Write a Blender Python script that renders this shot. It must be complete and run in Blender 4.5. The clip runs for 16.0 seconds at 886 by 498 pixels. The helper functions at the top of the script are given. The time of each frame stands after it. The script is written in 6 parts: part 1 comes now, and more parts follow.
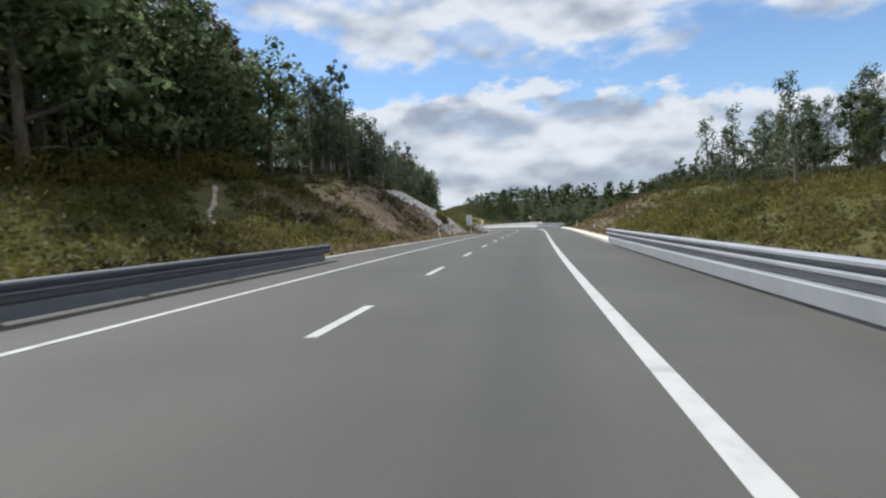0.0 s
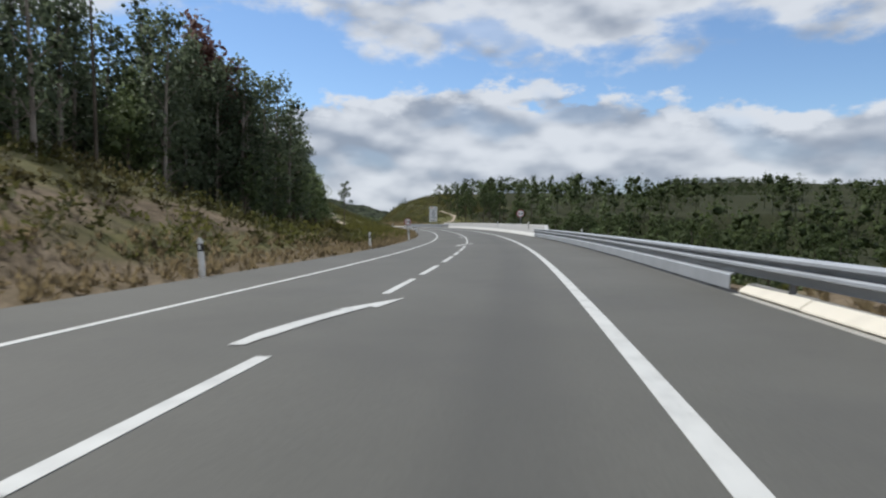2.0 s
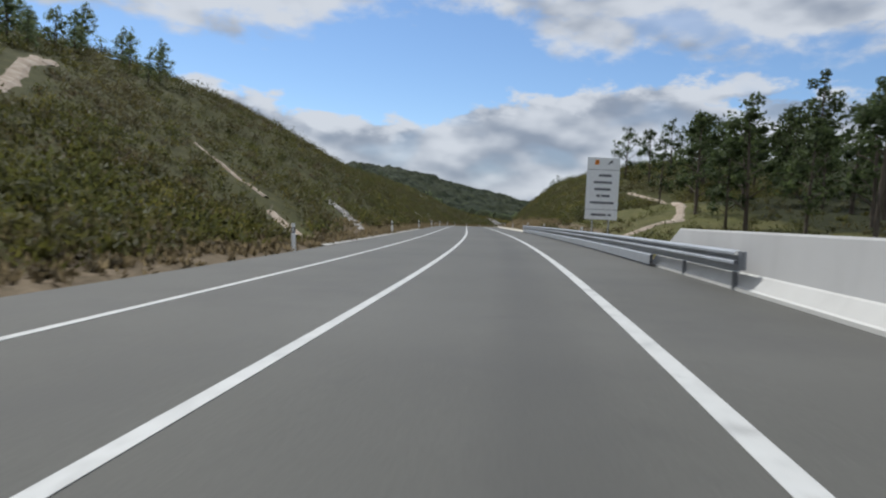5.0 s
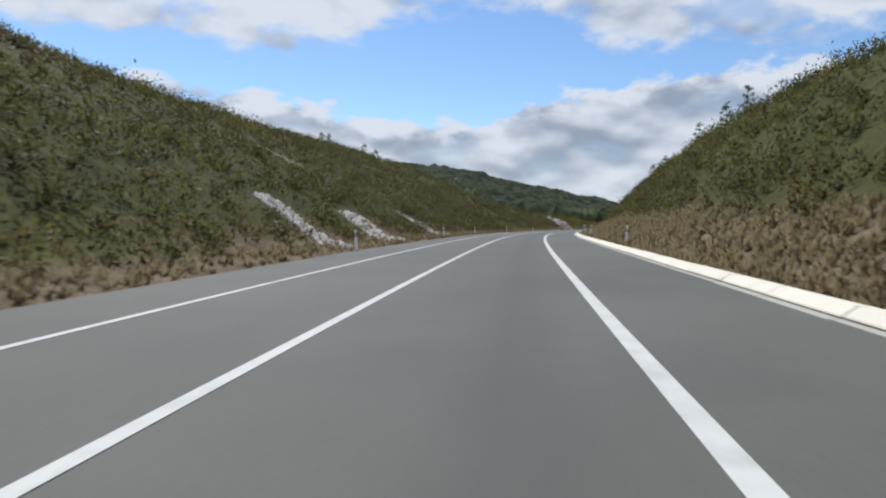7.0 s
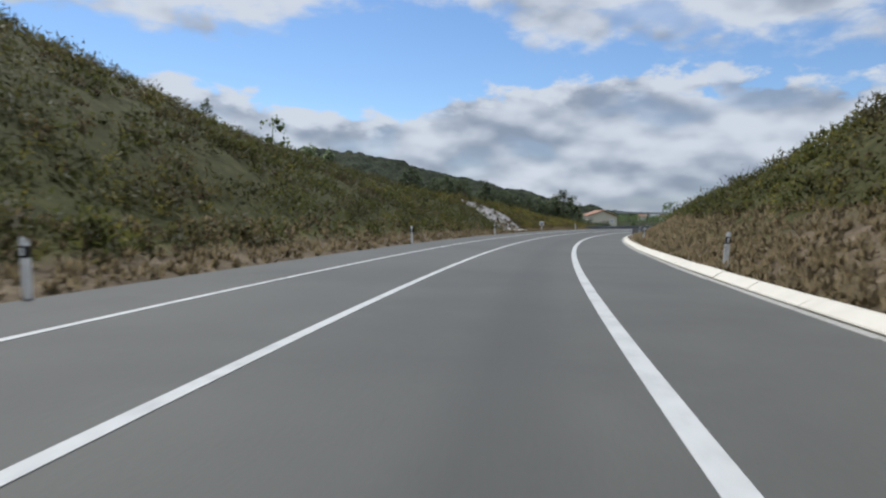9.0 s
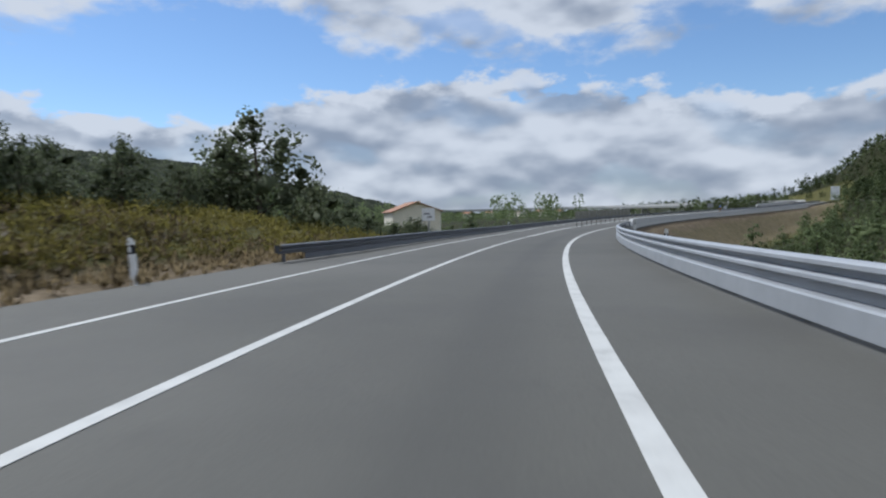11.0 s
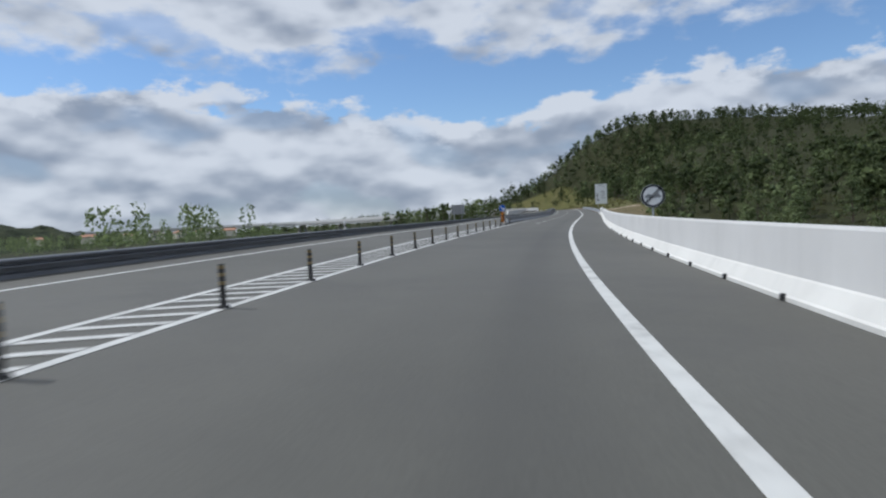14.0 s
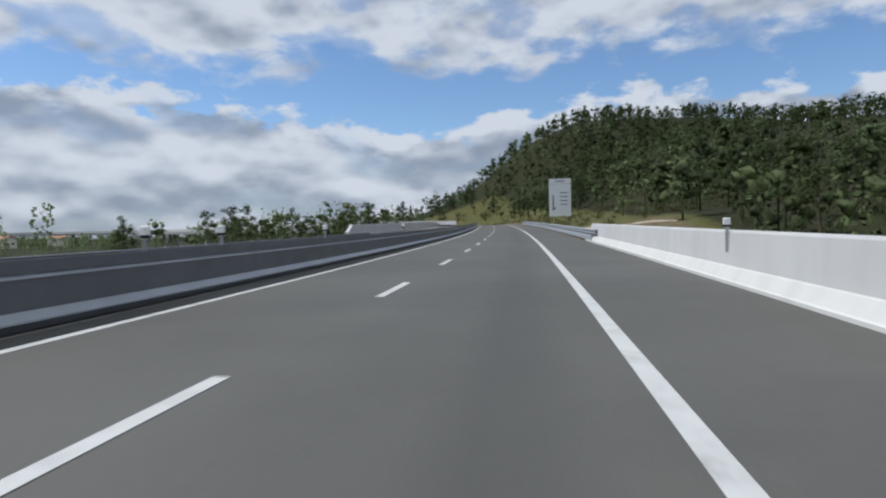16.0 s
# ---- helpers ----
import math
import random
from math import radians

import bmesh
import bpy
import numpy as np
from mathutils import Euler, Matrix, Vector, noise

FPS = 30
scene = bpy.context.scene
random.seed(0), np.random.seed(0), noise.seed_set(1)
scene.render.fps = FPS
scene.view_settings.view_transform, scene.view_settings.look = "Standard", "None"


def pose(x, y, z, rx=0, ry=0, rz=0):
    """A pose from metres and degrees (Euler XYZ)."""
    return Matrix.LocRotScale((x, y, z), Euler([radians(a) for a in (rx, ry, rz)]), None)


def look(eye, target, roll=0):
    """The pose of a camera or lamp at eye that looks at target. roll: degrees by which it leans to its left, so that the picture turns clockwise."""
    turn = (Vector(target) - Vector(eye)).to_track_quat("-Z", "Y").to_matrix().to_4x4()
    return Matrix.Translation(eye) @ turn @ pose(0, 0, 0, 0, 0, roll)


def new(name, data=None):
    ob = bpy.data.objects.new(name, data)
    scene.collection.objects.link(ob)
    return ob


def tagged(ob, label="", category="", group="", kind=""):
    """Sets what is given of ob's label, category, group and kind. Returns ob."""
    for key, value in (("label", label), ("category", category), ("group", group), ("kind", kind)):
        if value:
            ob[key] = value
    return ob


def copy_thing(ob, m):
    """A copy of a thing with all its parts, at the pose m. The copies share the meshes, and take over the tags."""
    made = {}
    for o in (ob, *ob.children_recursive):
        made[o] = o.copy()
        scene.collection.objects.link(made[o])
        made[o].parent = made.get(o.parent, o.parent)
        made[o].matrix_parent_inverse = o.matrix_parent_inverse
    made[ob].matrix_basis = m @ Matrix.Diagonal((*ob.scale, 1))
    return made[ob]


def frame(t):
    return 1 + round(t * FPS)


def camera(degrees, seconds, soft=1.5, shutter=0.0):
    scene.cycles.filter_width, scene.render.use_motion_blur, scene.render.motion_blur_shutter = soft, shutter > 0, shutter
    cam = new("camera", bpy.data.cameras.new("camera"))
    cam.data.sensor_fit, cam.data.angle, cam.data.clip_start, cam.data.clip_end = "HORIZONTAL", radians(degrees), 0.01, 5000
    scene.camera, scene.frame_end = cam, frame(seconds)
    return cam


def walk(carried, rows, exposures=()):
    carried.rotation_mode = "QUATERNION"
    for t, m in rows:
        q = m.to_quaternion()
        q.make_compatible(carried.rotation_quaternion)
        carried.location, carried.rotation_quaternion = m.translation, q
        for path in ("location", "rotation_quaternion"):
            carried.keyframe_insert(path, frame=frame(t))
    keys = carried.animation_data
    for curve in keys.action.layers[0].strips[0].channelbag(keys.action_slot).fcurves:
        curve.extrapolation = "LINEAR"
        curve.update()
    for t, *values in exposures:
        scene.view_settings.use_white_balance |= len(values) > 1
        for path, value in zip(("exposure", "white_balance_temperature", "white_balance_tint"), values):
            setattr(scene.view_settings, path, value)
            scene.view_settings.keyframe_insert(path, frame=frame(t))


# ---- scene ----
# ---- camera and its drive ----
cam = camera(70.0, 16.0, soft=2.2, shutter=0.08)
PATH = [
    (0.0, -0.004, 0.000, 1.010, 7.462, -1.896, 3.809),
    (0.5, 0.110, 17.209, 1.063, 6.680, -2.132, 3.551),
    (1.0, 0.394, 34.029, 1.105, 6.367, -2.115, 2.614),
    (1.5, 0.738, 50.662, 1.119, 5.975, -2.355, 1.193),
    (2.0, 0.915, 67.338, 1.094, 6.915, -2.390, -0.286),
    (2.5, 0.671, 84.225, 1.043, 9.100, -2.570, -1.081),
    (3.0, -0.325, 101.440, 0.995, 11.187, -2.912, -2.377),
    (3.5, -1.926, 119.096, 0.977, 13.656, -2.732, -2.518),
    (4.0, -4.482, 137.209, 1.001, 16.394, -2.814, -2.508),
    (4.5, -8.010, 155.667, 1.045, 19.770, -2.707, -2.245),
    (5.0, -12.874, 174.136, 1.072, 23.039, -2.974, -2.715),
    (5.5, -18.561, 192.468, 1.063, 25.912, -2.654, -1.317),
    (6.0, -24.904, 210.550, 1.012, 27.449, -2.773, -0.941),
    (6.5, -31.578, 228.420, 0.924, 28.082, -2.869, -0.641),
    (7.0, -38.315, 246.143, 0.811, 27.986, -2.962, -0.453),
    (7.5, -44.913, 263.792, 0.663, 27.237, -3.350, -0.817),
    (8.0, -51.208, 281.440, 0.474, 26.612, -3.407, -0.837),
    (8.5, -56.950, 299.197, 0.251, 24.445, -3.459, -1.349),
    (9.0, -61.839, 317.175, 0.006, 21.228, -3.423, -1.368),
    (9.5, -65.654, 335.408, -0.246, 17.471, -3.348, -1.217),
    (10.0, -68.247, 353.864, -0.495, 13.416, -3.254, -0.874),
    (10.5, -69.550, 372.463, -0.745, 9.638, -3.005, 0.316),
    (11.0, -69.559, 391.103, -0.980, 5.574, -3.045, 1.483),
    (11.5, -68.334, 409.676, -1.194, 1.895, -3.198, 1.572),
    (12.0, -65.822, 428.091, -1.365, -2.457, -2.942, 1.400),
    (12.5, -61.850, 446.271, -1.466, -7.339, -2.981, 2.518),
    (13.0, -56.260, 464.164, -1.499, -11.936, -2.979, 2.594),
    (13.5, -49.347, 481.761, -1.479, -15.805, -2.797, 3.014),
    (14.0, -41.239, 498.910, -1.407, -20.340, -2.461, 2.874),
    (14.5, -31.838, 515.264, -1.277, -24.006, -2.160, 3.388),
    (15.0, -22.024, 531.089, -1.102, -25.209, -1.803, 1.839),
    (15.5, -12.108, 546.516, -0.893, -25.839, -1.948, 1.960),
    (16.0, -2.137, 561.554, -0.678, -26.191, -1.554, 1.189),
]
walk(cam, [(t, pose(x, y, z, 90 + pitch, roll, yaw)) for t, x, y, z, yaw, pitch, roll in PATH], [(0.0, 0.18, 6050, 9), (1.0, 0.11, 6080, 9), (3.5, -0.10, 6000, 9), (5.0, -0.12, 6000, 9), (7.5, 0.06, 5900, 9), (8.0, -0.05, 5900, 9), (10.5, -0.12, 5720, 9), (16.0, -0.12, 5850, 9)])

# ---- world, sun and exposure ----
SUN_AZ, SUN_EL = 58.0, 54.0          # degrees to the left of the first heading, and up


def build_world():
    world = bpy.data.worlds.new("sky")
    scene.world = world
    world.use_nodes = True
    nt = world.node_tree
    nt.nodes.clear()
    N = nt.nodes.new

    def math_node(op, a, b=None, c=None, clamp=False):
        n = N("ShaderNodeMath")
        n.operation, n.use_clamp = op, clamp
        for i, v in enumerate((a, b, c)):
            if v is None:
                continue
            if isinstance(v, (int, float)):
                n.inputs[i].default_value = v
            else:
                nt.links.new(v, n.inputs[i])
        return n.outputs[0]

    def ramp(value, points, lo, hi, base, top):
        """A piecewise curve of value over [lo, hi], returned in the units base to top."""
        x = math_node("DIVIDE", math_node("SUBTRACT", value, lo), hi - lo, clamp=True)
        n = N("ShaderNodeFloatCurve")
        curve = n.mapping.curves[0]
        pts = [((p - lo) / (hi - lo), (q - base) / (top - base)) for p, q in points]
        curve.points[0].location, curve.points[1].location = pts[0], pts[-1]
        for p in pts[1:-1]:
            curve.points.new(*p)
        n.mapping.update()
        nt.links.new(x, n.inputs["Value"])
        return math_node("MULTIPLY_ADD", n.outputs[0], top - base, base)

    def noise_node(vec, scale, detail, rough=0.55, dist=0.0):
        n = N("ShaderNodeTexNoise")
        n.noise_dimensions = "3D"
        n.inputs["Scale"].default_value = scale
        n.inputs["Detail"].default_value = detail
        n.inputs["Roughness"].default_value = rough
        n.inputs["Distortion"].default_value = dist
        nt.links.new(vec, n.inputs["Vector"])
        return n.outputs["Fac"]

    def smooth(x, lo, hi):
        n = N("ShaderNodeMapRange")
        n.interpolation_type = "SMOOTHSTEP"
        n.inputs["From Min"].default_value, n.inputs["From Max"].default_value = lo, hi
        nt.links.new(x, n.inputs["Value"])
        return n.outputs[0]

    co = N("ShaderNodeTexCoord").outputs["Generated"]
    sep = N("ShaderNodeSeparateXYZ")
    nt.links.new(co, sep.inputs[0])
    x, y, z = sep.outputs
    az = math_node("MULTIPLY", math_node("ARCTAN2", math_node("MULTIPLY", x, -1.0), y), 180 / math.pi)
    el = math_node("MULTIPLY", math_node("ARCSINE", z), 180 / math.pi)

    def cloud_space(lift):
        c = N("ShaderNodeCombineXYZ")
        nt.links.new(math_node("MULTIPLY", az, 0.092), c.inputs[0])
        nt.links.new(math_node("MULTIPLY", math_node("ADD", el, lift), 0.185), c.inputs[1])
        c.inputs[2].default_value = 3.3
        return c.outputs[0]

    here, above = cloud_space(0.0), cloud_space(0.9)
    puff = noise_node(here, 2.3, 9.0, 0.55, 0.1)
    body, body_up = noise_node(here, 1.5, 2.0, 0.42), noise_node(cloud_space(2.0), 1.5, 2.0, 0.42)
    lump, lump_up = noise_node(here, 3.6, 2.5, 0.45), noise_node(above, 3.6, 2.5, 0.45)
    big = noise_node(here, 0.9, 5.0, 0.5)
    # the top of the low bank of cumulus and the underside of the high sheet, over the azimuth
    top = ramp(az, [(-180, 11), (-60, 11), (-49, 11.2), (-42, 11.6), (-36, 11.2), (-31, 10.2), (-25, 9.2), (-16, 9.8), (-7, 11), (0, 12),
                    (8, 12), (12.5, 11.7), (20, 10.3), (30, 8.4), (36, 8.8), (45, 10.6), (60, 11), (180, 11)], -180, 180, 0, 20)
    under = ramp(az, [(-180, 14), (-60, 14), (-44, 15), (-32, 13.4), (-16, 14.4), (-7, 13.6), (3, 13.6), (9, 13.6), (14, 14.6), (18, 16.4), (25, 18.5), (32, 17),
                      (40, 13.8), (60, 13.6), (180, 14)], -180, 180, 0, 20)
    wob = math_node("MULTIPLY", math_node("SUBTRACT", puff, 0.5), 9.0)
    low = smooth(math_node("ADD", math_node("SUBTRACT", top, el), wob), -0.35, 0.75)
    high = smooth(math_node("ADD", math_node("SUBTRACT", el, under), wob), -0.6, 2.2)
    holes = smooth(math_node("ADD", big, math_node("MULTIPLY", puff, 0.5)), 0.60, 0.74)
    high = math_node("MULTIPLY", high, math_node("MULTIPLY_ADD", holes, 0.55, 0.45))
    # thin places in the bank low over the horizon
    thin = smooth(body, 0.30, 0.46)
    low = math_node("MULTIPLY", low, math_node("MULTIPLY_ADD", thin, 0.18, 0.82))
    cover = math_node("MAXIMUM", low, high)
    # lit tops and grey undersides: how much cloud lies above
    lit = math_node("ADD", math_node("MULTIPLY", math_node("SUBTRACT", body, body_up), 1.7), math_node("MULTIPLY", math_node("SUBTRACT", lump, lump_up), 0.75))
    edge = math_node("SUBTRACT", el, top)
    crest = smooth(math_node("ADD", edge, wob), -2.0, 0.2)
    crest = math_node("MULTIPLY", crest, math_node("SUBTRACT", 1.0, math_node("MULTIPLY", smooth(edge, 1.0, 3.0), 0.62)))
    bright = math_node("ADD", math_node("ADD", lit, 0.50), math_node("MULTIPLY", crest, 0.62))
    bright = math_node("ADD", bright, math_node("MULTIPLY", math_node("SUBTRACT", big, 0.5), 0.55), clamp=True)
    bright = smooth(bright, -0.05, 1.05)
    col = N("ShaderNodeMix")
    col.data_type = "RGBA"
    nt.links.new(bright, col.inputs["Factor"])
    col.inputs["A"].default_value = (0.41, 0.455, 0.535, 1)
    col.inputs["B"].default_value = (0.98, 0.985, 1.0, 1)
    sky = N("ShaderNodeTexSky")
    sky.sky_type, sky.sun_disc = "NISHITA", False
    sky.sun_elevation, sky.sun_rotation = radians(SUN_EL), radians(-SUN_AZ)
    sky.air_density, sky.dust_density, sky.ozone_density = 0.95, 0.1, 3.0
    gain = N("ShaderNodeMix")
    gain.data_type, gain.blend_type = "RGBA", "MULTIPLY"
    gain.inputs["Factor"].default_value = 1.0
    nt.links.new(col.outputs["Result"], gain.inputs["A"])
    gain.inputs["B"].default_value = (6.0, 6.0, 6.0, 1)
    mix = N("ShaderNodeMix")
    mix.data_type = "RGBA"
    nt.links.new(math_node("MULTIPLY", cover, 0.97), mix.inputs["Factor"])
    nt.links.new(sky.outputs[0], mix.inputs["A"])
    nt.links.new(gain.outputs["Result"], mix.inputs["B"])
    bg = N("ShaderNodeBackground")
    bg.inputs["Strength"].default_value = 0.124
    nt.links.new(mix.outputs["Result"], bg.inputs["Color"])
    out = N("ShaderNodeOutputWorld")
    nt.links.new(bg.outputs[0], out.inputs["Surface"])


build_world()
sun_data = bpy.data.lights.new("sun", "SUN")
sun_data.energy, sun_data.angle, sun_data.color = 3.6, radians(1.5), (1.0, 0.95, 0.87)
sun = new("sun", sun_data)
sun_way = Vector((-math.sin(radians(SUN_AZ)) * math.cos(radians(SUN_EL)), math.cos(radians(SUN_AZ)) * math.cos(radians(SUN_EL)), math.sin(radians(SUN_EL))))
sun.matrix_world = look(sun_way * 200, (0, 0, 0))
scene.view_settings.exposure = 0.0

# ---- materials ----


class Mat:
    """A small builder round one principled material."""

    def __init__(self, name, rough=0.8, metal=0.0, spec=0.3):
        self.m = bpy.data.materials.new(name)
        self.m.use_nodes = True
        self.nt = self.m.node_tree
        self.b = self.nt.nodes["Principled BSDF"]
        self.b.inputs["Roughness"].default_value = rough
        self.b.inputs["Metallic"].default_value = metal
        self.b.inputs["Specular IOR Level"].default_value = spec
        self.pos = self.nt.nodes.new("ShaderNodeNewGeometry").outputs["Position"]

    def noise(self, scale, detail=4.0, rough=0.55, stretch=None):
        n = self.nt.nodes.new("ShaderNodeTexNoise")
        n.inputs["Scale"].default_value, n.inputs["Detail"].default_value, n.inputs["Roughness"].default_value = scale, detail, rough
        vec = self.pos
        if stretch:
            mp = self.nt.nodes.new("ShaderNodeMapping")
            mp.inputs["Scale"].default_value = stretch
            self.nt.links.new(vec, mp.inputs["Vector"])
            vec = mp.outputs[0]
        self.nt.links.new(vec, n.inputs["Vector"])
        return n.outputs["Fac"]

    def ramp(self, fac, stops):
        r = self.nt.nodes.new("ShaderNodeValToRGB")
        e = r.color_ramp.elements
        e[0].position, e[0].color = stops[0][0], (*stops[0][1], 1)
        e[1].position, e[1].color = stops[-1][0], (*stops[-1][1], 1)
        for p, c in stops[1:-1]:
            k = e.new(p)
            k.color = (*c, 1)
        self.nt.links.new(fac, r.inputs[0])
        return r.outputs[0]

    def mix(self, fac, a, b, mode="MIX"):
        n = self.nt.nodes.new("ShaderNodeMix")
        n.data_type, n.blend_type = "RGBA", mode
        for key, v in (("Factor", fac), ("A", a), ("B", b)):
            if isinstance(v, (int, float)):
                n.inputs[key].default_value = v
            elif isinstance(v, tuple):
                n.inputs[key].default_value = (*v, 1)
            else:
                self.nt.links.new(v, n.inputs[key])
        return n.outputs["Result"]

    def attr(self, name):
        n = self.nt.nodes.new("ShaderNodeAttribute")
        n.attribute_name = name
        return n.outputs["Fac"]

    def random(self):
        return self.nt.nodes.new("ShaderNodeObjectInfo").outputs["Random"]

    def island(self):
        return self.nt.nodes.new("ShaderNodeNewGeometry").outputs["Random Per Island"]

    def color(self, c):
        if isinstance(c, tuple):
            self.b.inputs["Base Color"].default_value = (*c, 1)
        else:
            self.nt.links.new(c, self.b.inputs["Base Color"])
        return self

    def bump(self, height, strength=0.3, distance=0.02):
        n = self.nt.nodes.new("ShaderNodeBump")
        n.inputs["Strength"].default_value, n.inputs["Distance"].default_value = strength, distance
        self.nt.links.new(height, n.inputs["Height"])
        self.nt.links.new(n.outputs[0], self.b.inputs["Normal"])
        return self


def plain(name, c, rough=0.6, metal=0.0, vary=0.15, scale=6.0):
    m = Mat(name, rough, metal)
    n = m.noise(scale, 5)
    m.color(m.ramp(n, [(0.3, tuple(v * (1 - vary) for v in c)), (0.7, tuple(min(1, v * (1 + vary)) for v in c))]))
    m.bump(m.noise(scale * 8, 3), 0.15, 0.004)
    return m.m


def make_asphalt():
    m = Mat("asphalt", 0.72, spec=0.30)
    grain = m.noise(42, 3, 0.7)
    patch = m.noise(0.16, 5, 0.6)
    c = m.ramp(grain, [(0.3, (0.074, 0.072, 0.063)), (0.7, (0.110, 0.107, 0.094))])
    c = m.mix(m.ramp(patch, [(0.35, (0, 0, 0)), (0.7, (1, 1, 1))]), c, m.mix(0.5, c, (0.138, 0.134, 0.121)))
    wear = m.attr("lane")                       # wheel tracks and the oil strip, a value laid along the lane
    c = m.mix(wear, c, m.mix(0.62, c, (0.052, 0.051, 0.049)))
    c = m.mix(m.ramp(m.noise(0.9, 6, 0.7), [(0.62, (0, 0, 0)), (0.78, (0.4, 0.4, 0.4))]), c, (0.064, 0.063, 0.059))
    c = m.mix(m.ramp(m.noise(0.35, 5, 0.65), [(0.36, (0.4, 0.4, 0.4)), (0.52, (0, 0, 0))]), c, (0.072, 0.070, 0.066))
    c = m.mix(m.ramp(m.noise(5.0, 5, 0.75), [(0.66, (0, 0, 0)), (0.80, (0.5, 0.5, 0.5))]), c, (0.16, 0.155, 0.143))
    m.color(c)
    m.bump(grain, 0.3, 0.005)
    return m.m


def make_paint():
    m = Mat("road_paint", 0.6)
    n = m.noise(3.0, 6, 0.7)
    c = m.ramp(n, [(0.25, (0.40, 0.40, 0.39)), (0.5, (0.53, 0.53, 0.51)), (0.8, (0.60, 0.60, 0.58))])
    c = m.mix(m.ramp(m.noise(14, 5, 0.75), [(0.60, (0, 0, 0)), (0.75, (0.6, 0.6, 0.6))]), c, (0.3, 0.3, 0.29))
    c = m.mix(m.ramp(m.noise(1.3, 5, 0.7), [(0.57, (0, 0, 0)), (0.70, (0.7, 0.7, 0.7))]), c, (0.27, 0.265, 0.255))   # scuffed stretches
    m.color(c)
    m.bump(m.noise(60, 2), 0.2, 0.003)
    return m.m


def make_soil():
    m = Mat("ground_soil", 0.95, spec=0.15)
    a, b, f = m.noise(0.10, 5, 0.6), m.noise(1.1, 6, 0.65), m.noise(9, 5, 0.7)
    grass = m.ramp(b, [(0.3, (0.058, 0.062, 0.020)), (0.5, (0.090, 0.090, 0.029)), (0.72, (0.135, 0.122, 0.045))])
    earth = m.ramp(m.mix(0.5, f, b), [(0.34, (0.085, 0.058, 0.040)), (0.5, (0.155, 0.113, 0.080)), (0.68, (0.32, 0.245, 0.18))])
    c = m.mix(m.ramp(a, [(0.42, (0, 0, 0)), (0.62, (1, 1, 1))]), grass, m.mix(0.12, grass, earth))
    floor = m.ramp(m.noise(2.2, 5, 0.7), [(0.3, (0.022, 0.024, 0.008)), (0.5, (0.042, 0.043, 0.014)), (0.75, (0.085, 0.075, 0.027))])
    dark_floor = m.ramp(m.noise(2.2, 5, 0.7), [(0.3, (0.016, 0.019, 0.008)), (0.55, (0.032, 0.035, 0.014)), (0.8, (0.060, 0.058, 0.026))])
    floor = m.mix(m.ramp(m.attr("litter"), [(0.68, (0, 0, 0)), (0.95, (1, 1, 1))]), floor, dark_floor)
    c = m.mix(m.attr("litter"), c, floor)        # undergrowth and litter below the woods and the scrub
    c = m.mix(m.attr("bare"), c, earth)          # bare cuttings and the dry verge, laid out on the mesh
    m.color(c)
    m.bump(f, 0.6, 0.06)
    return m.m


def make_foliage(name, dark, light, tip, thin=0.55, brown=0.0):
    """Leaves: colour by clump and leaf, and some light that comes through them."""
    m = Mat(name, 0.6, spec=0.2)
    isl, big, mid, fine = m.island(), m.noise(0.16, 4), m.noise(0.9, 4), m.noise(11, 4, 0.7)
    blend = lambda a, b, f: tuple(p * (1 - f) + q * f for p, q in zip(a, b))
    c = m.ramp(isl, [(0.0, blend(light, dark, 0.5)), (0.5, light), (1.0, blend(light, tip, 0.55))])
    c = m.mix(m.ramp(mid, [(0.36, (0, 0, 0)), (0.66, (0.62, 0.62, 0.62))]), c, blend(dark, light, 0.2))
    c = m.mix(m.ramp(big, [(0.45, (0, 0, 0)), (0.68, (0.5, 0.5, 0.5))]), c, tip)
    if brown:                                    # dry patches among the green
        c = m.mix(m.ramp(m.noise(0.22, 3, 0.6), [(0.46, (0, 0, 0)), (0.60, (brown, brown, brown))]), c, (0.115, 0.092, 0.050))
        c = m.mix(m.ramp(m.noise(0.33, 3, 0.6), [(0.34, (brown, brown, brown)), (0.46, (0, 0, 0))]), c, blend(dark, (0.03, 0.04, 0.015), 0.5))
    c = m.mix(0.2, c, m.ramp(m.random(), [(0.0, dark), (1.0, tip)]))
    c = m.mix(m.ramp(fine, [(0.40, (0.26, 0.26, 0.26)), (0.60, (0, 0, 0))]), c, m.mix(0.75, c, (0.004, 0.005, 0.002)))
    m.bump(fine, 0.5, 0.08)
    m.color(c)
    tr = m.nt.nodes.new("ShaderNodeBsdfTranslucent")
    m.nt.links.new(c, tr.inputs["Color"])
    mx = m.nt.nodes.new("ShaderNodeMixShader")
    mx.inputs[0].default_value = thin
    m.nt.links.new(m.b.outputs[0], mx.inputs[1])
    m.nt.links.new(tr.outputs[0], mx.inputs[2])
    m.nt.links.new(mx.outputs[0], m.nt.nodes["Material Output"].inputs["Surface"])
    return m.m


def make_bark(name, a, b):
    m = Mat(name, 0.9)
    n = m.noise(5, 5, 0.6, (1, 1, 0.25))
    m.color(m.ramp(n, [(0.3, a), (0.7, b)]))
    m.bump(n, 0.6, 0.03)
    return m.m


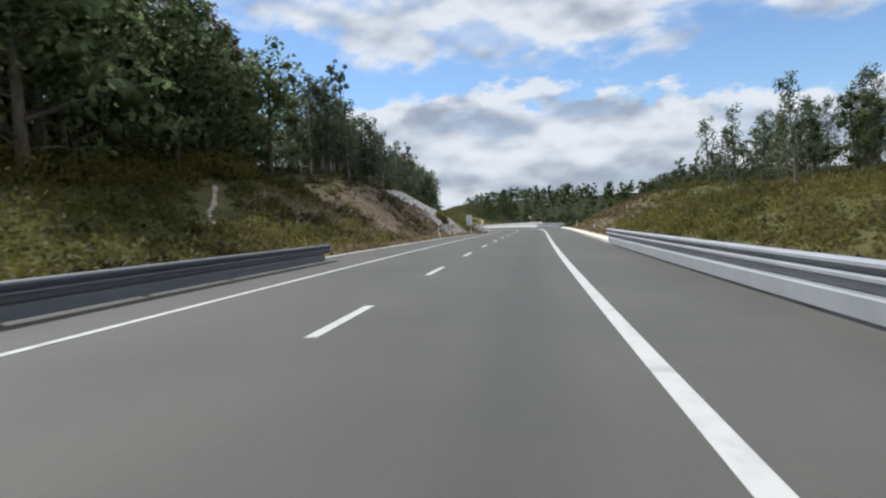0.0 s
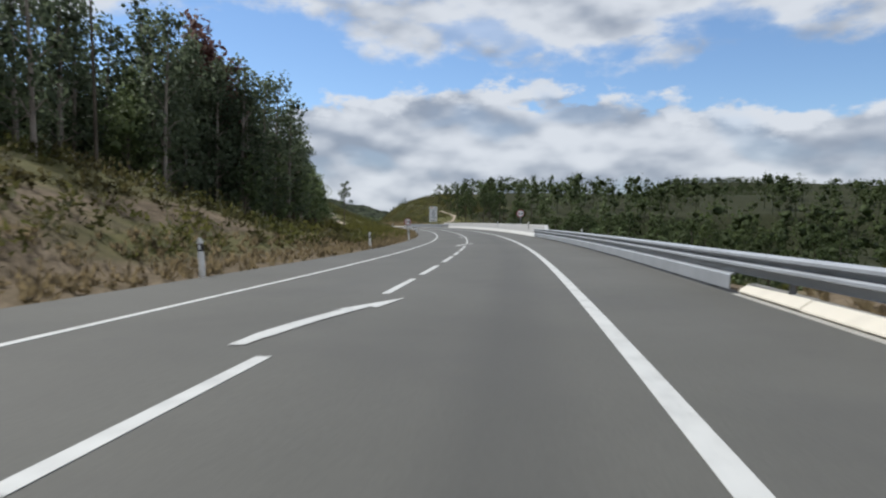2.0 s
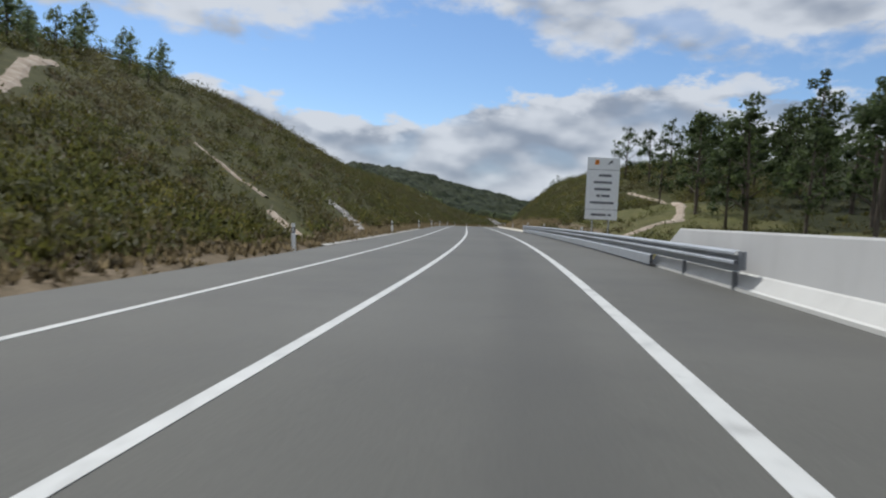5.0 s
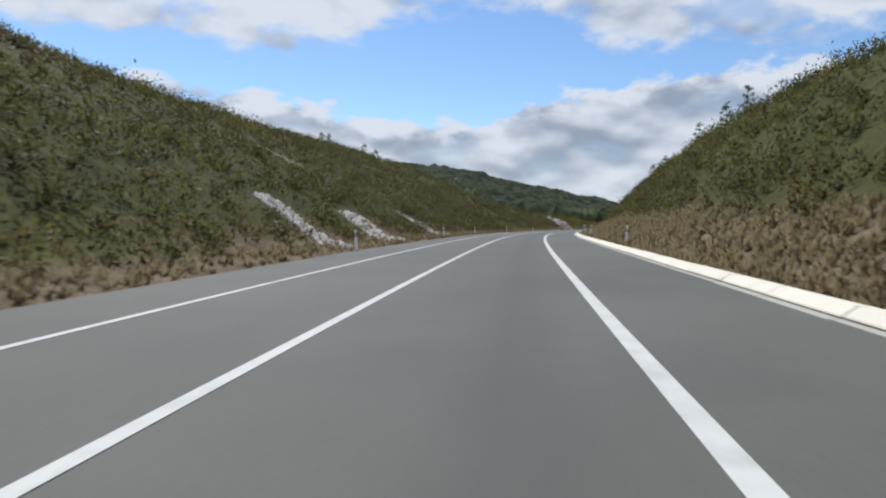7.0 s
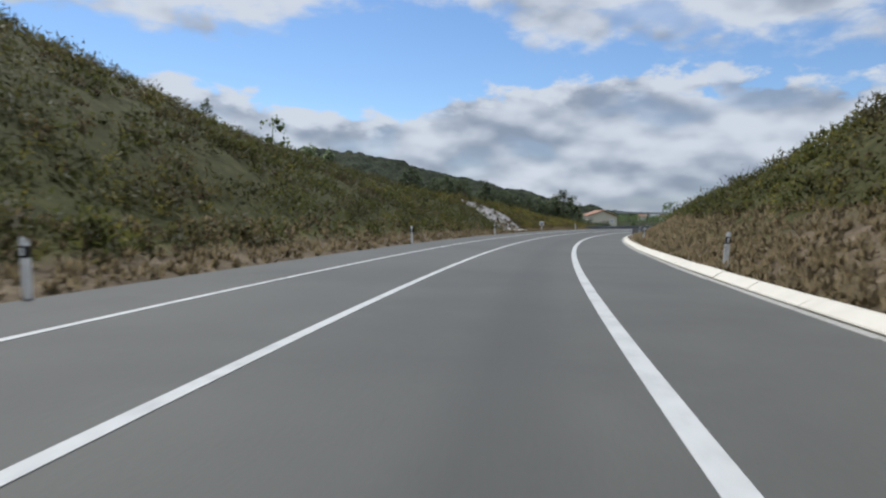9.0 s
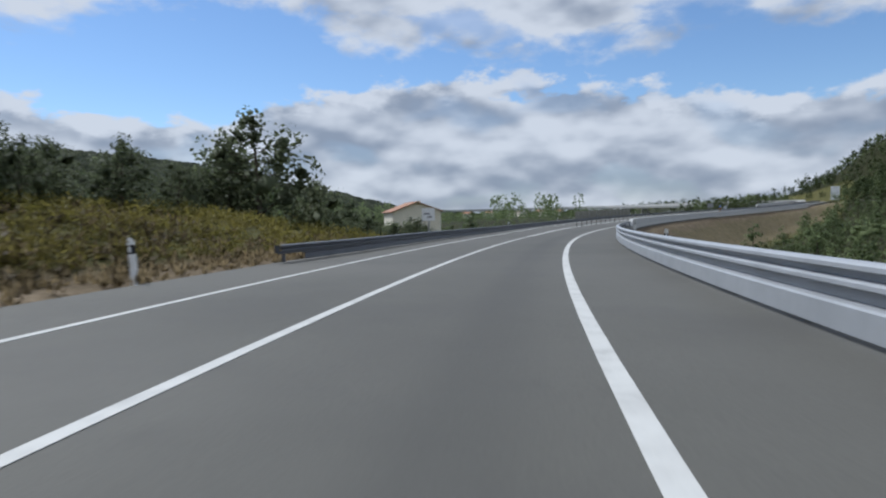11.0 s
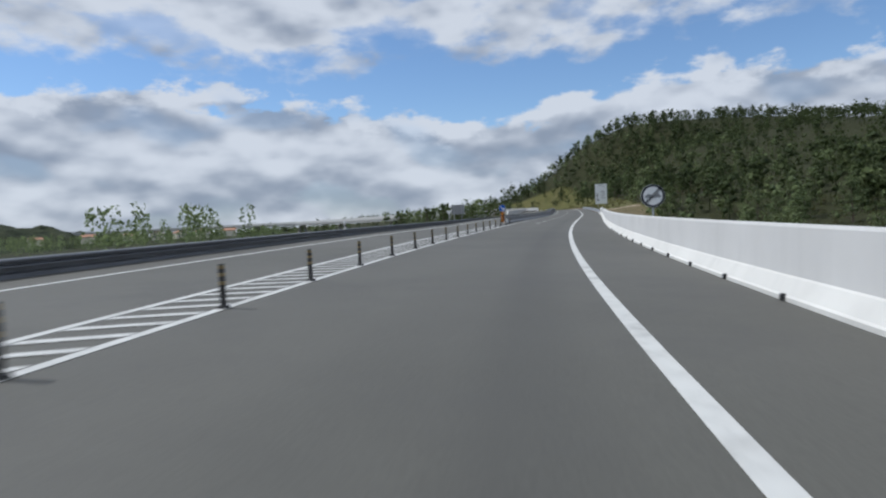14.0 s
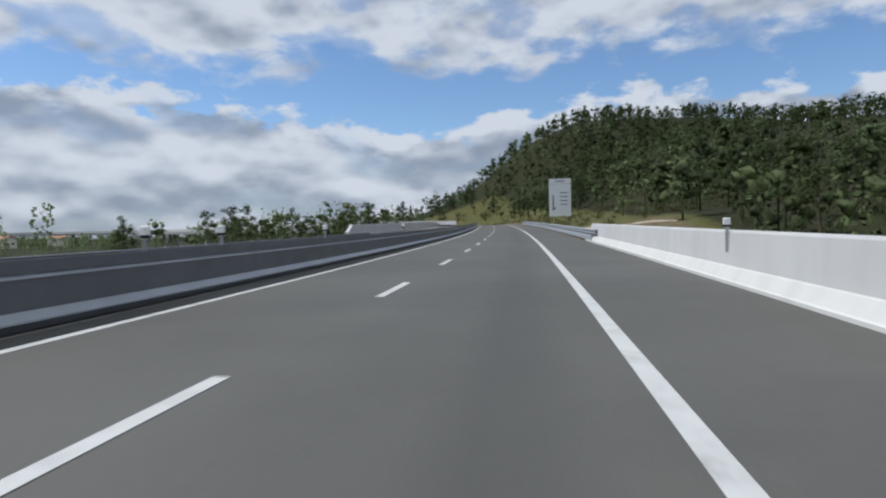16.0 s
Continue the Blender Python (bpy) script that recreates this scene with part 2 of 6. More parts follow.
def make_concrete(name, c, streak=0.25):
    m = Mat(name, 0.85)
    a, b = m.noise(0.7, 6, 0.6), m.noise(2.2, 5, 0.6, (1, 1, 0.12))
    k = m.ramp(a, [(0.3, tuple(v * 0.9 for v in c)), (0.7, c)])
    k = m.mix(m.ramp(b, [(0.5, (0, 0, 0)), (0.8, (streak, streak, streak))]), k, tuple(v * 0.55 for v in c))
    m.color(k)
    m.bump(m.noise(25, 4), 0.2, 0.006)
    return m.m


def make_steel(name, c, rough):
    m = Mat(name, rough, 0.85)
    a = m.noise(1.4, 6, 0.65)
    m.color(m.ramp(a, [(0.3, tuple(v * 0.8 for v in c)), (0.7, c)]))
    return m.m


def make_rock():
    m = Mat("pale_rock", 0.9)
    isl, n = m.island(), m.noise(2.5, 5, 0.65)
    c = m.ramp(isl, [(0.0, (0.42, 0.39, 0.36)), (0.5, (0.60, 0.56, 0.53)), (1.0, (0.74, 0.71, 0.67))])
    c = m.mix(m.ramp(n, [(0.45, (0, 0, 0)), (0.75, (0.45, 0.45, 0.45))]), c, (0.36, 0.30, 0.25))
    m.color(c)
    m.bump(n, 0.5, 0.05)
    return m.m


def make_pale_earth():
    m = Mat("pale_earth", 0.95, spec=0.1)
    n, f = m.noise(1.6, 6, 0.65), m.noise(11, 5, 0.7)
    c = m.ramp(n, [(0.3, (0.26, 0.20, 0.15)), (0.55, (0.42, 0.35, 0.28)), (0.8, (0.58, 0.51, 0.43))])
    m.color(c)
    m.bump(f, 0.7, 0.05)
    return m.m


def make_canopy():
    """Far woodland seen as a closed canopy."""
    m = Mat("far_canopy", 0.9, spec=0.1)
    a, f = m.noise(0.02, 5, 0.6), m.noise(0.13, 5, 0.7)
    c = m.ramp(f, [(0.38, (0.012, 0.018, 0.010)), (0.5, (0.028, 0.037, 0.020)), (0.66, (0.058, 0.066, 0.034))])
    m.color(m.mix(m.ramp(a, [(0.45, (0, 0, 0)), (0.65, (0.35, 0.35, 0.35))]), c, (0.050, 0.053, 0.028)))
    m.bump(f, 0.8, 3.0)
    return m.m


CANOPY = make_canopy()
PALE_EARTH = make_pale_earth()
ASPHALT, PAINT, SOIL, ROCK = make_asphalt(), make_paint(), make_soil(), make_rock()
WALL_PAINT = make_concrete("white_wall", (0.56, 0.555, 0.545), 0.2)
CONCRETE = make_concrete("concrete", (0.40, 0.385, 0.35), 0.35)
KERB = make_concrete("pale_kerb", (0.72, 0.67, 0.57), 0.3)
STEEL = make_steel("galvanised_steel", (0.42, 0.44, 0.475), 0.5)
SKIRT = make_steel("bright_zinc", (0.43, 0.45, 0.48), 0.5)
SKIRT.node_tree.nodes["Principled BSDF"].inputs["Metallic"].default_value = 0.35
STEEL.node_tree.nodes["Principled BSDF"].inputs["Metallic"].default_value = 0.25
# the same rail steel, coloured darker for faces turned from the sun
DARK_STEEL = make_steel("shade_toned_steel", (0.20, 0.208, 0.225), 0.5)
POLE = make_steel("pole_steel", (0.45, 0.46, 0.47), 0.5)
WHITE = plain("white_plastic", (0.84, 0.84, 0.82), 0.45, vary=0.08)
BLACK = plain("black_rubber", (0.018, 0.018, 0.020), 0.6)
POLE_DARK = plain("dark_plastic", (0.045, 0.043, 0.042), 0.6)
YELLOW = plain("yellow_band", (0.20, 0.15, 0.07), 0.5)
ORANGE = plain("orange_band", (0.75, 0.25, 0.02), 0.5)
SIGN_WHITE = plain("sign_white", (0.85, 0.86, 0.86), 0.4, vary=0.05)
SIGN_RED = plain("sign_red", (0.36, 0.02, 0.04), 0.4)
SIGN_BLUE = plain("sign_blue", (0.02, 0.12, 0.50), 0.4)
SIGN_TEXT = plain("sign_lettering", (0.03, 0.035, 0.05), 0.5)
LETTERING = plain("faded_lettering", (0.13, 0.135, 0.15), 0.5)
GREY_BACK = plain("sign_back", (0.30, 0.31, 0.32), 0.5, 0.4)
PLASTER = make_concrete("cream_plaster", (0.76, 0.71, 0.59), 0.2)
TILE = plain("roof_tile", (0.36, 0.20, 0.13), 0.8)
PANE = plain("window_glass", (0.03, 0.035, 0.04), 0.12)
SCREEN = plain("screen_panel", (0.22, 0.21, 0.165), 0.5, vary=0.2, scale=1.2)
OAK = make_foliage("oak_leaves", (0.085, 0.118, 0.056), (0.190, 0.250, 0.112), (0.330, 0.390, 0.175))
EUCA = make_foliage("eucalyptus_leaves", (0.064, 0.085, 0.054), (0.139, 0.180, 0.108), (0.266, 0.310, 0.181))
PINE = make_foliage("pine_needles", (0.036, 0.055, 0.024), (0.084, 0.118, 0.046), (0.155, 0.190, 0.072))
OLIVE = make_foliage("grey_green_leaves", (0.058, 0.074, 0.040), (0.136, 0.166, 0.089), (0.232, 0.260, 0.145))
RED_LEAF = make_foliage("reddish_leaves", (0.090, 0.049, 0.043), (0.211, 0.114, 0.094), (0.325, 0.179, 0.146))
SCRUB = make_foliage("scrub_leaves", (0.055, 0.066, 0.022), (0.118, 0.127, 0.036), (0.198, 0.186, 0.054), brown=0.85)
BROOM = make_foliage("yellow_green_broom", (0.099, 0.101, 0.023), (0.205, 0.195, 0.046), (0.340, 0.285, 0.075), brown=0.45)
HEATH = make_foliage("dry_heath", (0.061, 0.050, 0.028), (0.131, 0.105, 0.055), (0.248, 0.193, 0.103))
VERGE = make_foliage("verge_green", (0.075, 0.080, 0.018), (0.13, 0.13, 0.030), (0.19, 0.17, 0.045))
GRASS = make_foliage("dry_grass", (0.17, 0.130, 0.070), (0.30, 0.235, 0.130), (0.42, 0.335, 0.20))
BARK = make_bark("bark", (0.055, 0.042, 0.032), (0.16, 0.13, 0.10))
PALE_BARK = make_bark("pale_bark", (0.16, 0.13, 0.11), (0.38, 0.33, 0.28))

# ---- road alignment: the right edge line, a value every 10 m from -100 m on ----
HEADING = [0.00, 0.00, 0.00, 0.00, 0.00, 0.00, 0.00, 0.00, 0.00, 0.00, -0.03, -0.38, -0.79, -1.10, -1.26, -1.22, -0.74, -0.14, 0.87, 2.21, 3.63, 5.18, 6.73, 8.32, 9.95, 11.65, 13.39, 15.05, 16.66, 18.02, 19.17, 20.00, 20.57, 20.93, 21.03, 20.99, 20.73, 20.37, 19.78, 19.07, 17.87, 16.53, 14.85, 13.10, 11.13, 9.15, 7.02, 4.98, 2.84, 0.88, -1.26, -3.47, -5.70, -8.05, -10.63, -13.53, -15.98, -18.34, -20.42, -22.62, -24.67, -26.89, -28.77, -30.47, -31.58, -32.47, -33.14, -33.61, -33.78, -33.72, -33.37, -32.98, -32.58, -32.17, -31.77, -31.36, -30.95, -30.54, -30.13, -29.72, -29.31, -28.91, -28.50, -28.09, -27.68, -27.27, -26.86, -26.45, -26.09, -25.09, -23.69, -21.89, -19.69, -17.49, -15.29, -13.09, -10.89, -8.69, -6.49, -4.29, -2.09]
GRADE = [0.36, 0.36, 0.36, 0.36, 0.36, 0.36, 0.36, 0.36, 0.36, 0.36, 0.35, 0.34, 0.32, 0.27, 0.19, 0.05, -0.09, -0.20, -0.23, -0.23, -0.16, -0.06, 0.07, 0.18, 0.25, 0.23, 0.16, 0.09, -0.01, -0.14, -0.26, -0.36, -0.45, -0.53, -0.60, -0.68, -0.76, -0.86, -0.98, -1.11, -1.20, -1.29, -1.34, -1.37, -1.38, -1.39, -1.37, -1.36, -1.34, -1.32, -1.27, -1.18, -1.09, -0.93, -0.76, -0.54, -0.32, -0.16, 0.01, 0.15, 0.32, 0.48, 0.66, 0.82, 0.95, 1.06, 1.14, 1.21, 1.22, 1.19, 1.35, 1.49, 1.63, 1.77, 1.91, 2.00, 2.00, 2.00, 2.00, 2.00, 1.20, 1.20, 1.20, 1.20, 0.30, 0.30, 0.30, 0.30, 0.30, 0.30, 0.30, 0.30, 0.30, 0.30, 0.30, 0.30, 0.30, 0.30, 0.30, 0.30, 0.30]
BANK = [2.92, 2.92, 2.92, 2.92, 2.92, 2.92, 2.92, 2.92, 2.92, 2.92, 2.86, 2.72, 2.48, 2.16, 1.76, 1.27, 0.73, 0.15, -0.42, -0.92, -1.31, -1.60, -1.77, -1.87, -1.90, -1.90, -1.84, -1.73, -1.58, -1.42, -1.26, -1.11, -0.97, -0.86, -0.77, -0.73, -0.71, -0.74, -0.81, -0.89, -0.97, -1.01, -1.01, -0.96, -0.87, -0.72, -0.51, -0.24, 0.09, 0.47, 0.83, 1.09, 1.24, 1.36, 1.48, 1.64, 1.84, 2.06, 2.27, 2.45, 2.59, 2.67, 2.69, 2.64, 2.52, 2.34, 2.12, 1.86, 1.59, 1.33, 1.10, 0.89, 0.71, 0.55, 0.40, 0.28, 0.17, 0.08, 0.01, -0.06, -0.11, -0.15, -0.19, -0.21, -0.24, -0.26, -0.27, -0.29, -0.29, -0.29, -0.29, -0.29, -0.29, -0.29, -0.29, -0.29, -0.29, -0.29, -0.29, -0.29, -0.29]
START = (0.813, -100.022, -0.397)
LANE, LEFT_LINE, SHOULDER = -2.78, -5.05, 2.45      # offsets from the right edge line, right is positive
STEP = 1.0


def integrate():
    s = np.arange(-100, 900.01, STEP)
    knots = -100 + 10 * np.arange(len(HEADING))
    head = np.radians(np.interp(s, knots, HEADING))
    grade = np.interp(s, knots, GRADE) / 100
    bank = np.radians(np.interp(s, knots, BANK))
    run = lambda v: np.concatenate([[0], np.cumsum((v[1:] + v[:-1]) / 2 * STEP)])
    p = np.stack([run(-np.sin(head)), run(np.cos(head)), run(grade)], 1) + np.array(START)
    return s, head, bank, p


RS, RH, RB, RP = integrate()
PAVE_LEFT_S = [-100, 445, 462, 502, 545, 600, 780]
PAVE_LEFT_O = [-6.9, -6.9, -7.4, -8.9, -10.4, -13.4, -13.6]
MEAN_DIR = math.radians(-8.0)


def pave_left(s):
    return np.interp(s, PAVE_LEFT_S, PAVE_LEFT_O)


def rp(s, o, up=0.0):
    """The place beside or on the road at station s, offset o from the right edge line, up metres over the carriageway's plane."""
    sc = min(max(s, -100.0), 900.0)
    h, b = float(np.interp(sc, RS, RH)), float(np.interp(sc, RS, RB))
    x, y, z = (float(np.interp(sc, RS, RP[:, k])) for k in range(3))
    x, y = x - math.sin(h) * (s - sc), y + math.cos(h) * (s - sc)
    far = min(max((abs(o) - 60) / 200, 0.0), 1.0)      # far out all cross-sections turn to one direction
    near = min(max(o, -60.0), 60.0)
    mean = (1 - far) * h + far * MEAN_DIR
    x, y = x + math.cos(h) * near, y + math.sin(h) * near
    x, y = x + math.cos(mean) * (o - near), y + math.sin(mean) * (o - near)
    z -= min(max(o, float(pave_left(sc))), SHOULDER) * math.tan(b)
    return Vector((x, y, z + up))


def heading(s):
    return float(np.interp(s, RS, RH))


def place(s, o, up=0.0, turn=0.0):
    """A pose at a station that faces along the road (its y axis points ahead)."""
    p = rp(s, o, up)
    return pose(p.x, p.y, p.z, 0, 0, math.degrees(heading(s)) + turn)


# cross-sections of the land: heights at fixed distances out from the pavement's edge
LEFT_A = [0, 1.5, 4, 8, 13, 20, 30, 50, 100, 250, 700, 2500]
LEFT_H = {
    -300: [0, .1, .8, 2.2, 4, 6, 9, 14, 20, 24, 30, 30],
    15: [0, .1, .8, 2.2, 4, 6, 9, 14, 20, 24, 30, 30],
    36: [0, .1, 1.3, 3.8, 5.2, 7, 9.5, 14, 20, 24, 30, 30],
    52: [0, .1, 2.6, 5.0, 6.0, 7.2, 9, 13, 18, 22, 30, 30],
    70: [0, .1, 2.5, 4.9, 5.6, 6.4, 7.4, 10, 14, 20, 30, 30],
    85: [0, .1, 1.3, 3.0, 4, 5, 6, 9, 13, 20, 30, 30],
    105: [0, .05, .4, .9, 1.3, 1.6, 2.5, 6, 12, 20, 30, 30],
    130: [0, 0, .2, .5, 1, 1.8, 3, 8, 16, 22, 30, 30],
    160: [0, 0, .2, .5, 1, 1.8, 4, 9, 16, 22, 30, 30],
    185: [0, .1, .6, 2, 3.4, 5, 8.5, 13, 15, 8, 0, -3],
    212: [0, .2, 1.2, 3, 5.4, 9.0, 13, 16.5, 17, 8, 0, -3],
    240: [0, .2, 1.7, 4.3, 7.5, 11.6, 14.8, 16, 15, 6, 0, -3],
    300: [0, .2, 1.7, 4.2, 7.0, 9.7, 12.0, 13.2, 12.6, 5, -1, -3],
    345: [0, .2, 1.6, 4.1, 7.1, 10.0, 13.1, 16.4, 17, 6, -2, -3],
    372: [0, .2, 1.3, 2.9, 4.6, 6.8, 10, 14.5, 17, 4, -3, -4],
    398: [0, .2, 1.6, 3.0, 3.6, 3.6, 3.2, 3, 5, 5, 0, -4],
    420: [0, 0, .9, 1.6, 1.8, 1.4, .6, 0, 2, 3, 0, -4],
    445: [0, -.2, -1.2, -2.4, -2.8, -3, -3.2, -3, -1, 0, 0, -4],
    475: [0, -.2, -1.2, -2.4, -2.8, -3, -3.2, -3.5, -3.5, -4, -4, -4],
    600: [0, -.2, -1.2, -2.4, -2.8, -3.2, -4, -5, -6, -6, -5, -4],
    660: [0, -.1, -.5, -1.2, -1.8, -2.6, -4, -5.5, -7, -8, -6, -5],
    780: [0, 0, .1, 0, -.6, -1.6, -3, -5, -7, -8, -6, -5],
}
RIGHT_A = [0, 1, 3, 6, 10, 16, 25, 45, 100, 250, 700, 2500]
RIGHT_H = {
    -300: [0, 0, .4, 1.2, 1.6, 2, 2.5, 3, 4, 6, 8, 10],
    22: [0, 0, .4, 1.2, 1.6, 2, 2.5, 3, 4, 6, 8, 10],
    36: [0, .1, .6, 1.4, 2, 2.5, 3, 3, 3, 4, 6, 10],
    50: [0, .2, 1.5, 2.4, 2.8, 2.8, 2.5, 2, 0, 0, 4, 8],
    66: [0, .15, 1.2, 2.2, 2.7, 3.2, 3.6, 2, -3, -4, 2, 6],
    75: [0, .0, .5, 1.0, 1.6, 2.7, 4, 3, -4, -5, 2, 6],
    86: [0, -.3, -1.2, -1.6, -1, 1.2, 3.5, 3, -5, -5, 2, 6],
    104: [0, -.3, -1.5, -3, -4, -5, -6, -7, -7, -5, 2, 6],
    186: [0, -.3, -1.5, -3, -4, -4.5, -5, -5, -4, 0, 4, 6],
    205: [0, 0, .2, .8, 1, 1.5, 2, 3, 4, 6, 6, 6],
    226: [0, .2, .9, 1.9, 2.7, 3.6, 4.5, 5.5, 6, 8, 8, 8],
    262: [0, -.03, 1.1, 3.9, 6.8, 8.6, 10, 11, 11, 10, 9, 8],
    290: [0, -.03, 1.2, 4.6, 8, 10, 11.5, 12, 12, 11, 9, 8],
    340: [0, -.03, 1.2, 4.4, 7.4, 9.2, 10.5, 11, 11, 9, 8, 8],
    375: [0, .2, 1.4, 3, 4.3, 5, 5.5, 5.5, 5, 5, 6, 8],
    398: [0, .1, 1.2, 2.3, 2.7, 2.6, 2, 1, 0, 1, 5, 8],
    412: [0, -.2, -.7, -1.2, -1.4, -2, -2.5, -3, -3, 2, 8, 10],
    436: [0, -.5, -2, -4, -5, -5.5, -5.5, -5, -2, 6, 12, 12],
    540: [0, -.5, -2, -4, -5, -5, -4.5, -2.5, 2.5, 8, 7, 5],
    605: [0, -.3, -1, -2.5, -3, -2.8, -2, 0.5, 4, 8, 8, 6],
    640: [0, .1, .4, .8, 1.3, 2.0, 3.0, 5, 8.5, 12, 12, 10],
    780: [0, .1, .9, 2.6, 5, 8, 13, 21, 30, 32, 26, 20],
    840: [0, .1, 1, 5.5, 13, 22, 33, 42, 44, 38, 32, 24],
    930: [0, .1, .9, 3, 6, 9, 14, 20, 23, 23, 22, 20],
    1010: [0, 0, .2, .5, .8, 1, 1.5, 2, 2, 2, 2, 2],
}


def side(table, dists, s, a):
    keys = sorted(table)
    i = max(0, min(len(keys) - 2, sum(1 for k in keys if k <= s) - 1))
    f = min(max((s - keys[i]) / (keys[i + 1] - keys[i]), 0.0), 1.0)
    f = f * f * (3 - 2 * f)
    return (1 - f) * float(np.interp(a, dists, table[keys[i]])) + f * float(np.interp(a, dists, table[keys[i + 1]]))


def land(s, o):
    """Height of the land over the carriageway's plane at (s, o)."""
    left = float(pave_left(min(max(s, -100), 900)))
    if o < left:
        a = left - o
        h = side(LEFT_H, LEFT_A, s, a)
    elif o > SHOULDER:
        a = o - SHOULDER
        h = side(RIGHT_H, RIGHT_A, s, a)
    else:
        return -0.12
    rough = min(a / 4, 1.0)
    h += rough * (0.35 * noise.noise((s * 0.13, o * 0.13, 1.7)) + 0.12 * noise.noise((s * 0.6, o * 0.6, 5.1)))
    return h - 0.02


def on_land(s, o, sink=0.05):
    return rp(s, o, land(s, o) - sink)


def strip_mesh(name, stations, profile, material, close_ends=True):
    """A body swept along the road: profile(s) gives a closed ring of (offset, height)."""
    verts, faces = [], []
    n = len(profile(stations[0]))
    for s in stations:
        verts += [rp(s, o, z) for o, z in profile(s)]
    for i in range(len(stations) - 1):
        for j in range(n):
            a, b = i * n + j, i * n + (j + 1) % n
            faces.append((a, b, b + n, a + n))
    if close_ends:
        faces.append(tuple(range(n))[::-1])
        faces.append(tuple(range((len(stations) - 1) * n, len(stations) * n)))
    me = bpy.data.meshes.new(name)
    me.from_pydata(verts, [], faces)
    bm = bmesh.new()
    bm.from_mesh(me)
    bmesh.ops.recalc_face_normals(bm, faces=bm.faces)
    bm.to_mesh(me)
    bm.free()
    me.materials.append(material)
    return me


def stations(a, b, step=3.0):
    return [float(v) for v in np.linspace(a, b, max(2, int(round((b - a) / step)) + 1))]


def part(name, bm, material, parent=None, label=""):
    me = bpy.data.meshes.new(name)
    bm.to_mesh(me)
    bm.free()
    me.materials.append(material)
    ob = new(name, me)
    if parent is not None:
        ob.parent = parent
    if label:
        tagged(ob, label)
    return ob


def mesh_part(name, me, parent=None, label=""):
    ob = new(name, me)
    if parent is not None:
        ob.parent = parent
    if label:
        tagged(ob, label)
    return ob


def bm_box(sx, sy, sz, at=(0, 0, 0), bevel=0.0, bm=None, turn=None):
    made = bm or bmesh.new()
    r = bmesh.ops.create_cube(made, size=1.0)
    bmesh.ops.scale(made, vec=(sx, sy, sz), verts=r["verts"])
    if bevel:
        edges = {e for v in r["verts"] for e in v.link_edges}
        out = bmesh.ops.bevel(made, geom=list(edges), offset=bevel, segments=2, affect="EDGES", profile=0.5)
        verts = list({v for f in out["faces"] for v in f.verts} | {v for v in r["verts"] if v.is_valid})
    else:
        verts = r["verts"]
    if turn is not None:
        bmesh.ops.rotate(made, verts=verts, cent=(0, 0, 0), matrix=turn)
    bmesh.ops.translate(made, vec=at, verts=verts)
    return made


def bm_rod(points, radii, sides=8, bm=None):
    """A tapered rod through points."""
    made = bm or bmesh.new()
    rings = []
    for i, p in enumerate(points):
        p = Vector(p)
        d = Vector(points[min(i + 1, len(points) - 1)]) - Vector(points[max(i - 1, 0)])
        q = d.to_track_quat("Z", "Y")
        rings.append([made.verts.new(p + q @ Vector((math.cos(k * math.tau / sides) * radii[i], math.sin(k * math.tau / sides) * radii[i], 0))) for k in range(sides)])
    for a, b in zip(rings, rings[1:]):
        for k in range(sides):
            made.faces.new((a[k], a[(k + 1) % sides], b[(k + 1) % sides], b[k]))
    made.faces.new(rings[0][::-1])
    made.faces.new(rings[-1])
    return made


# ---- the land, one sheet to the horizon ----


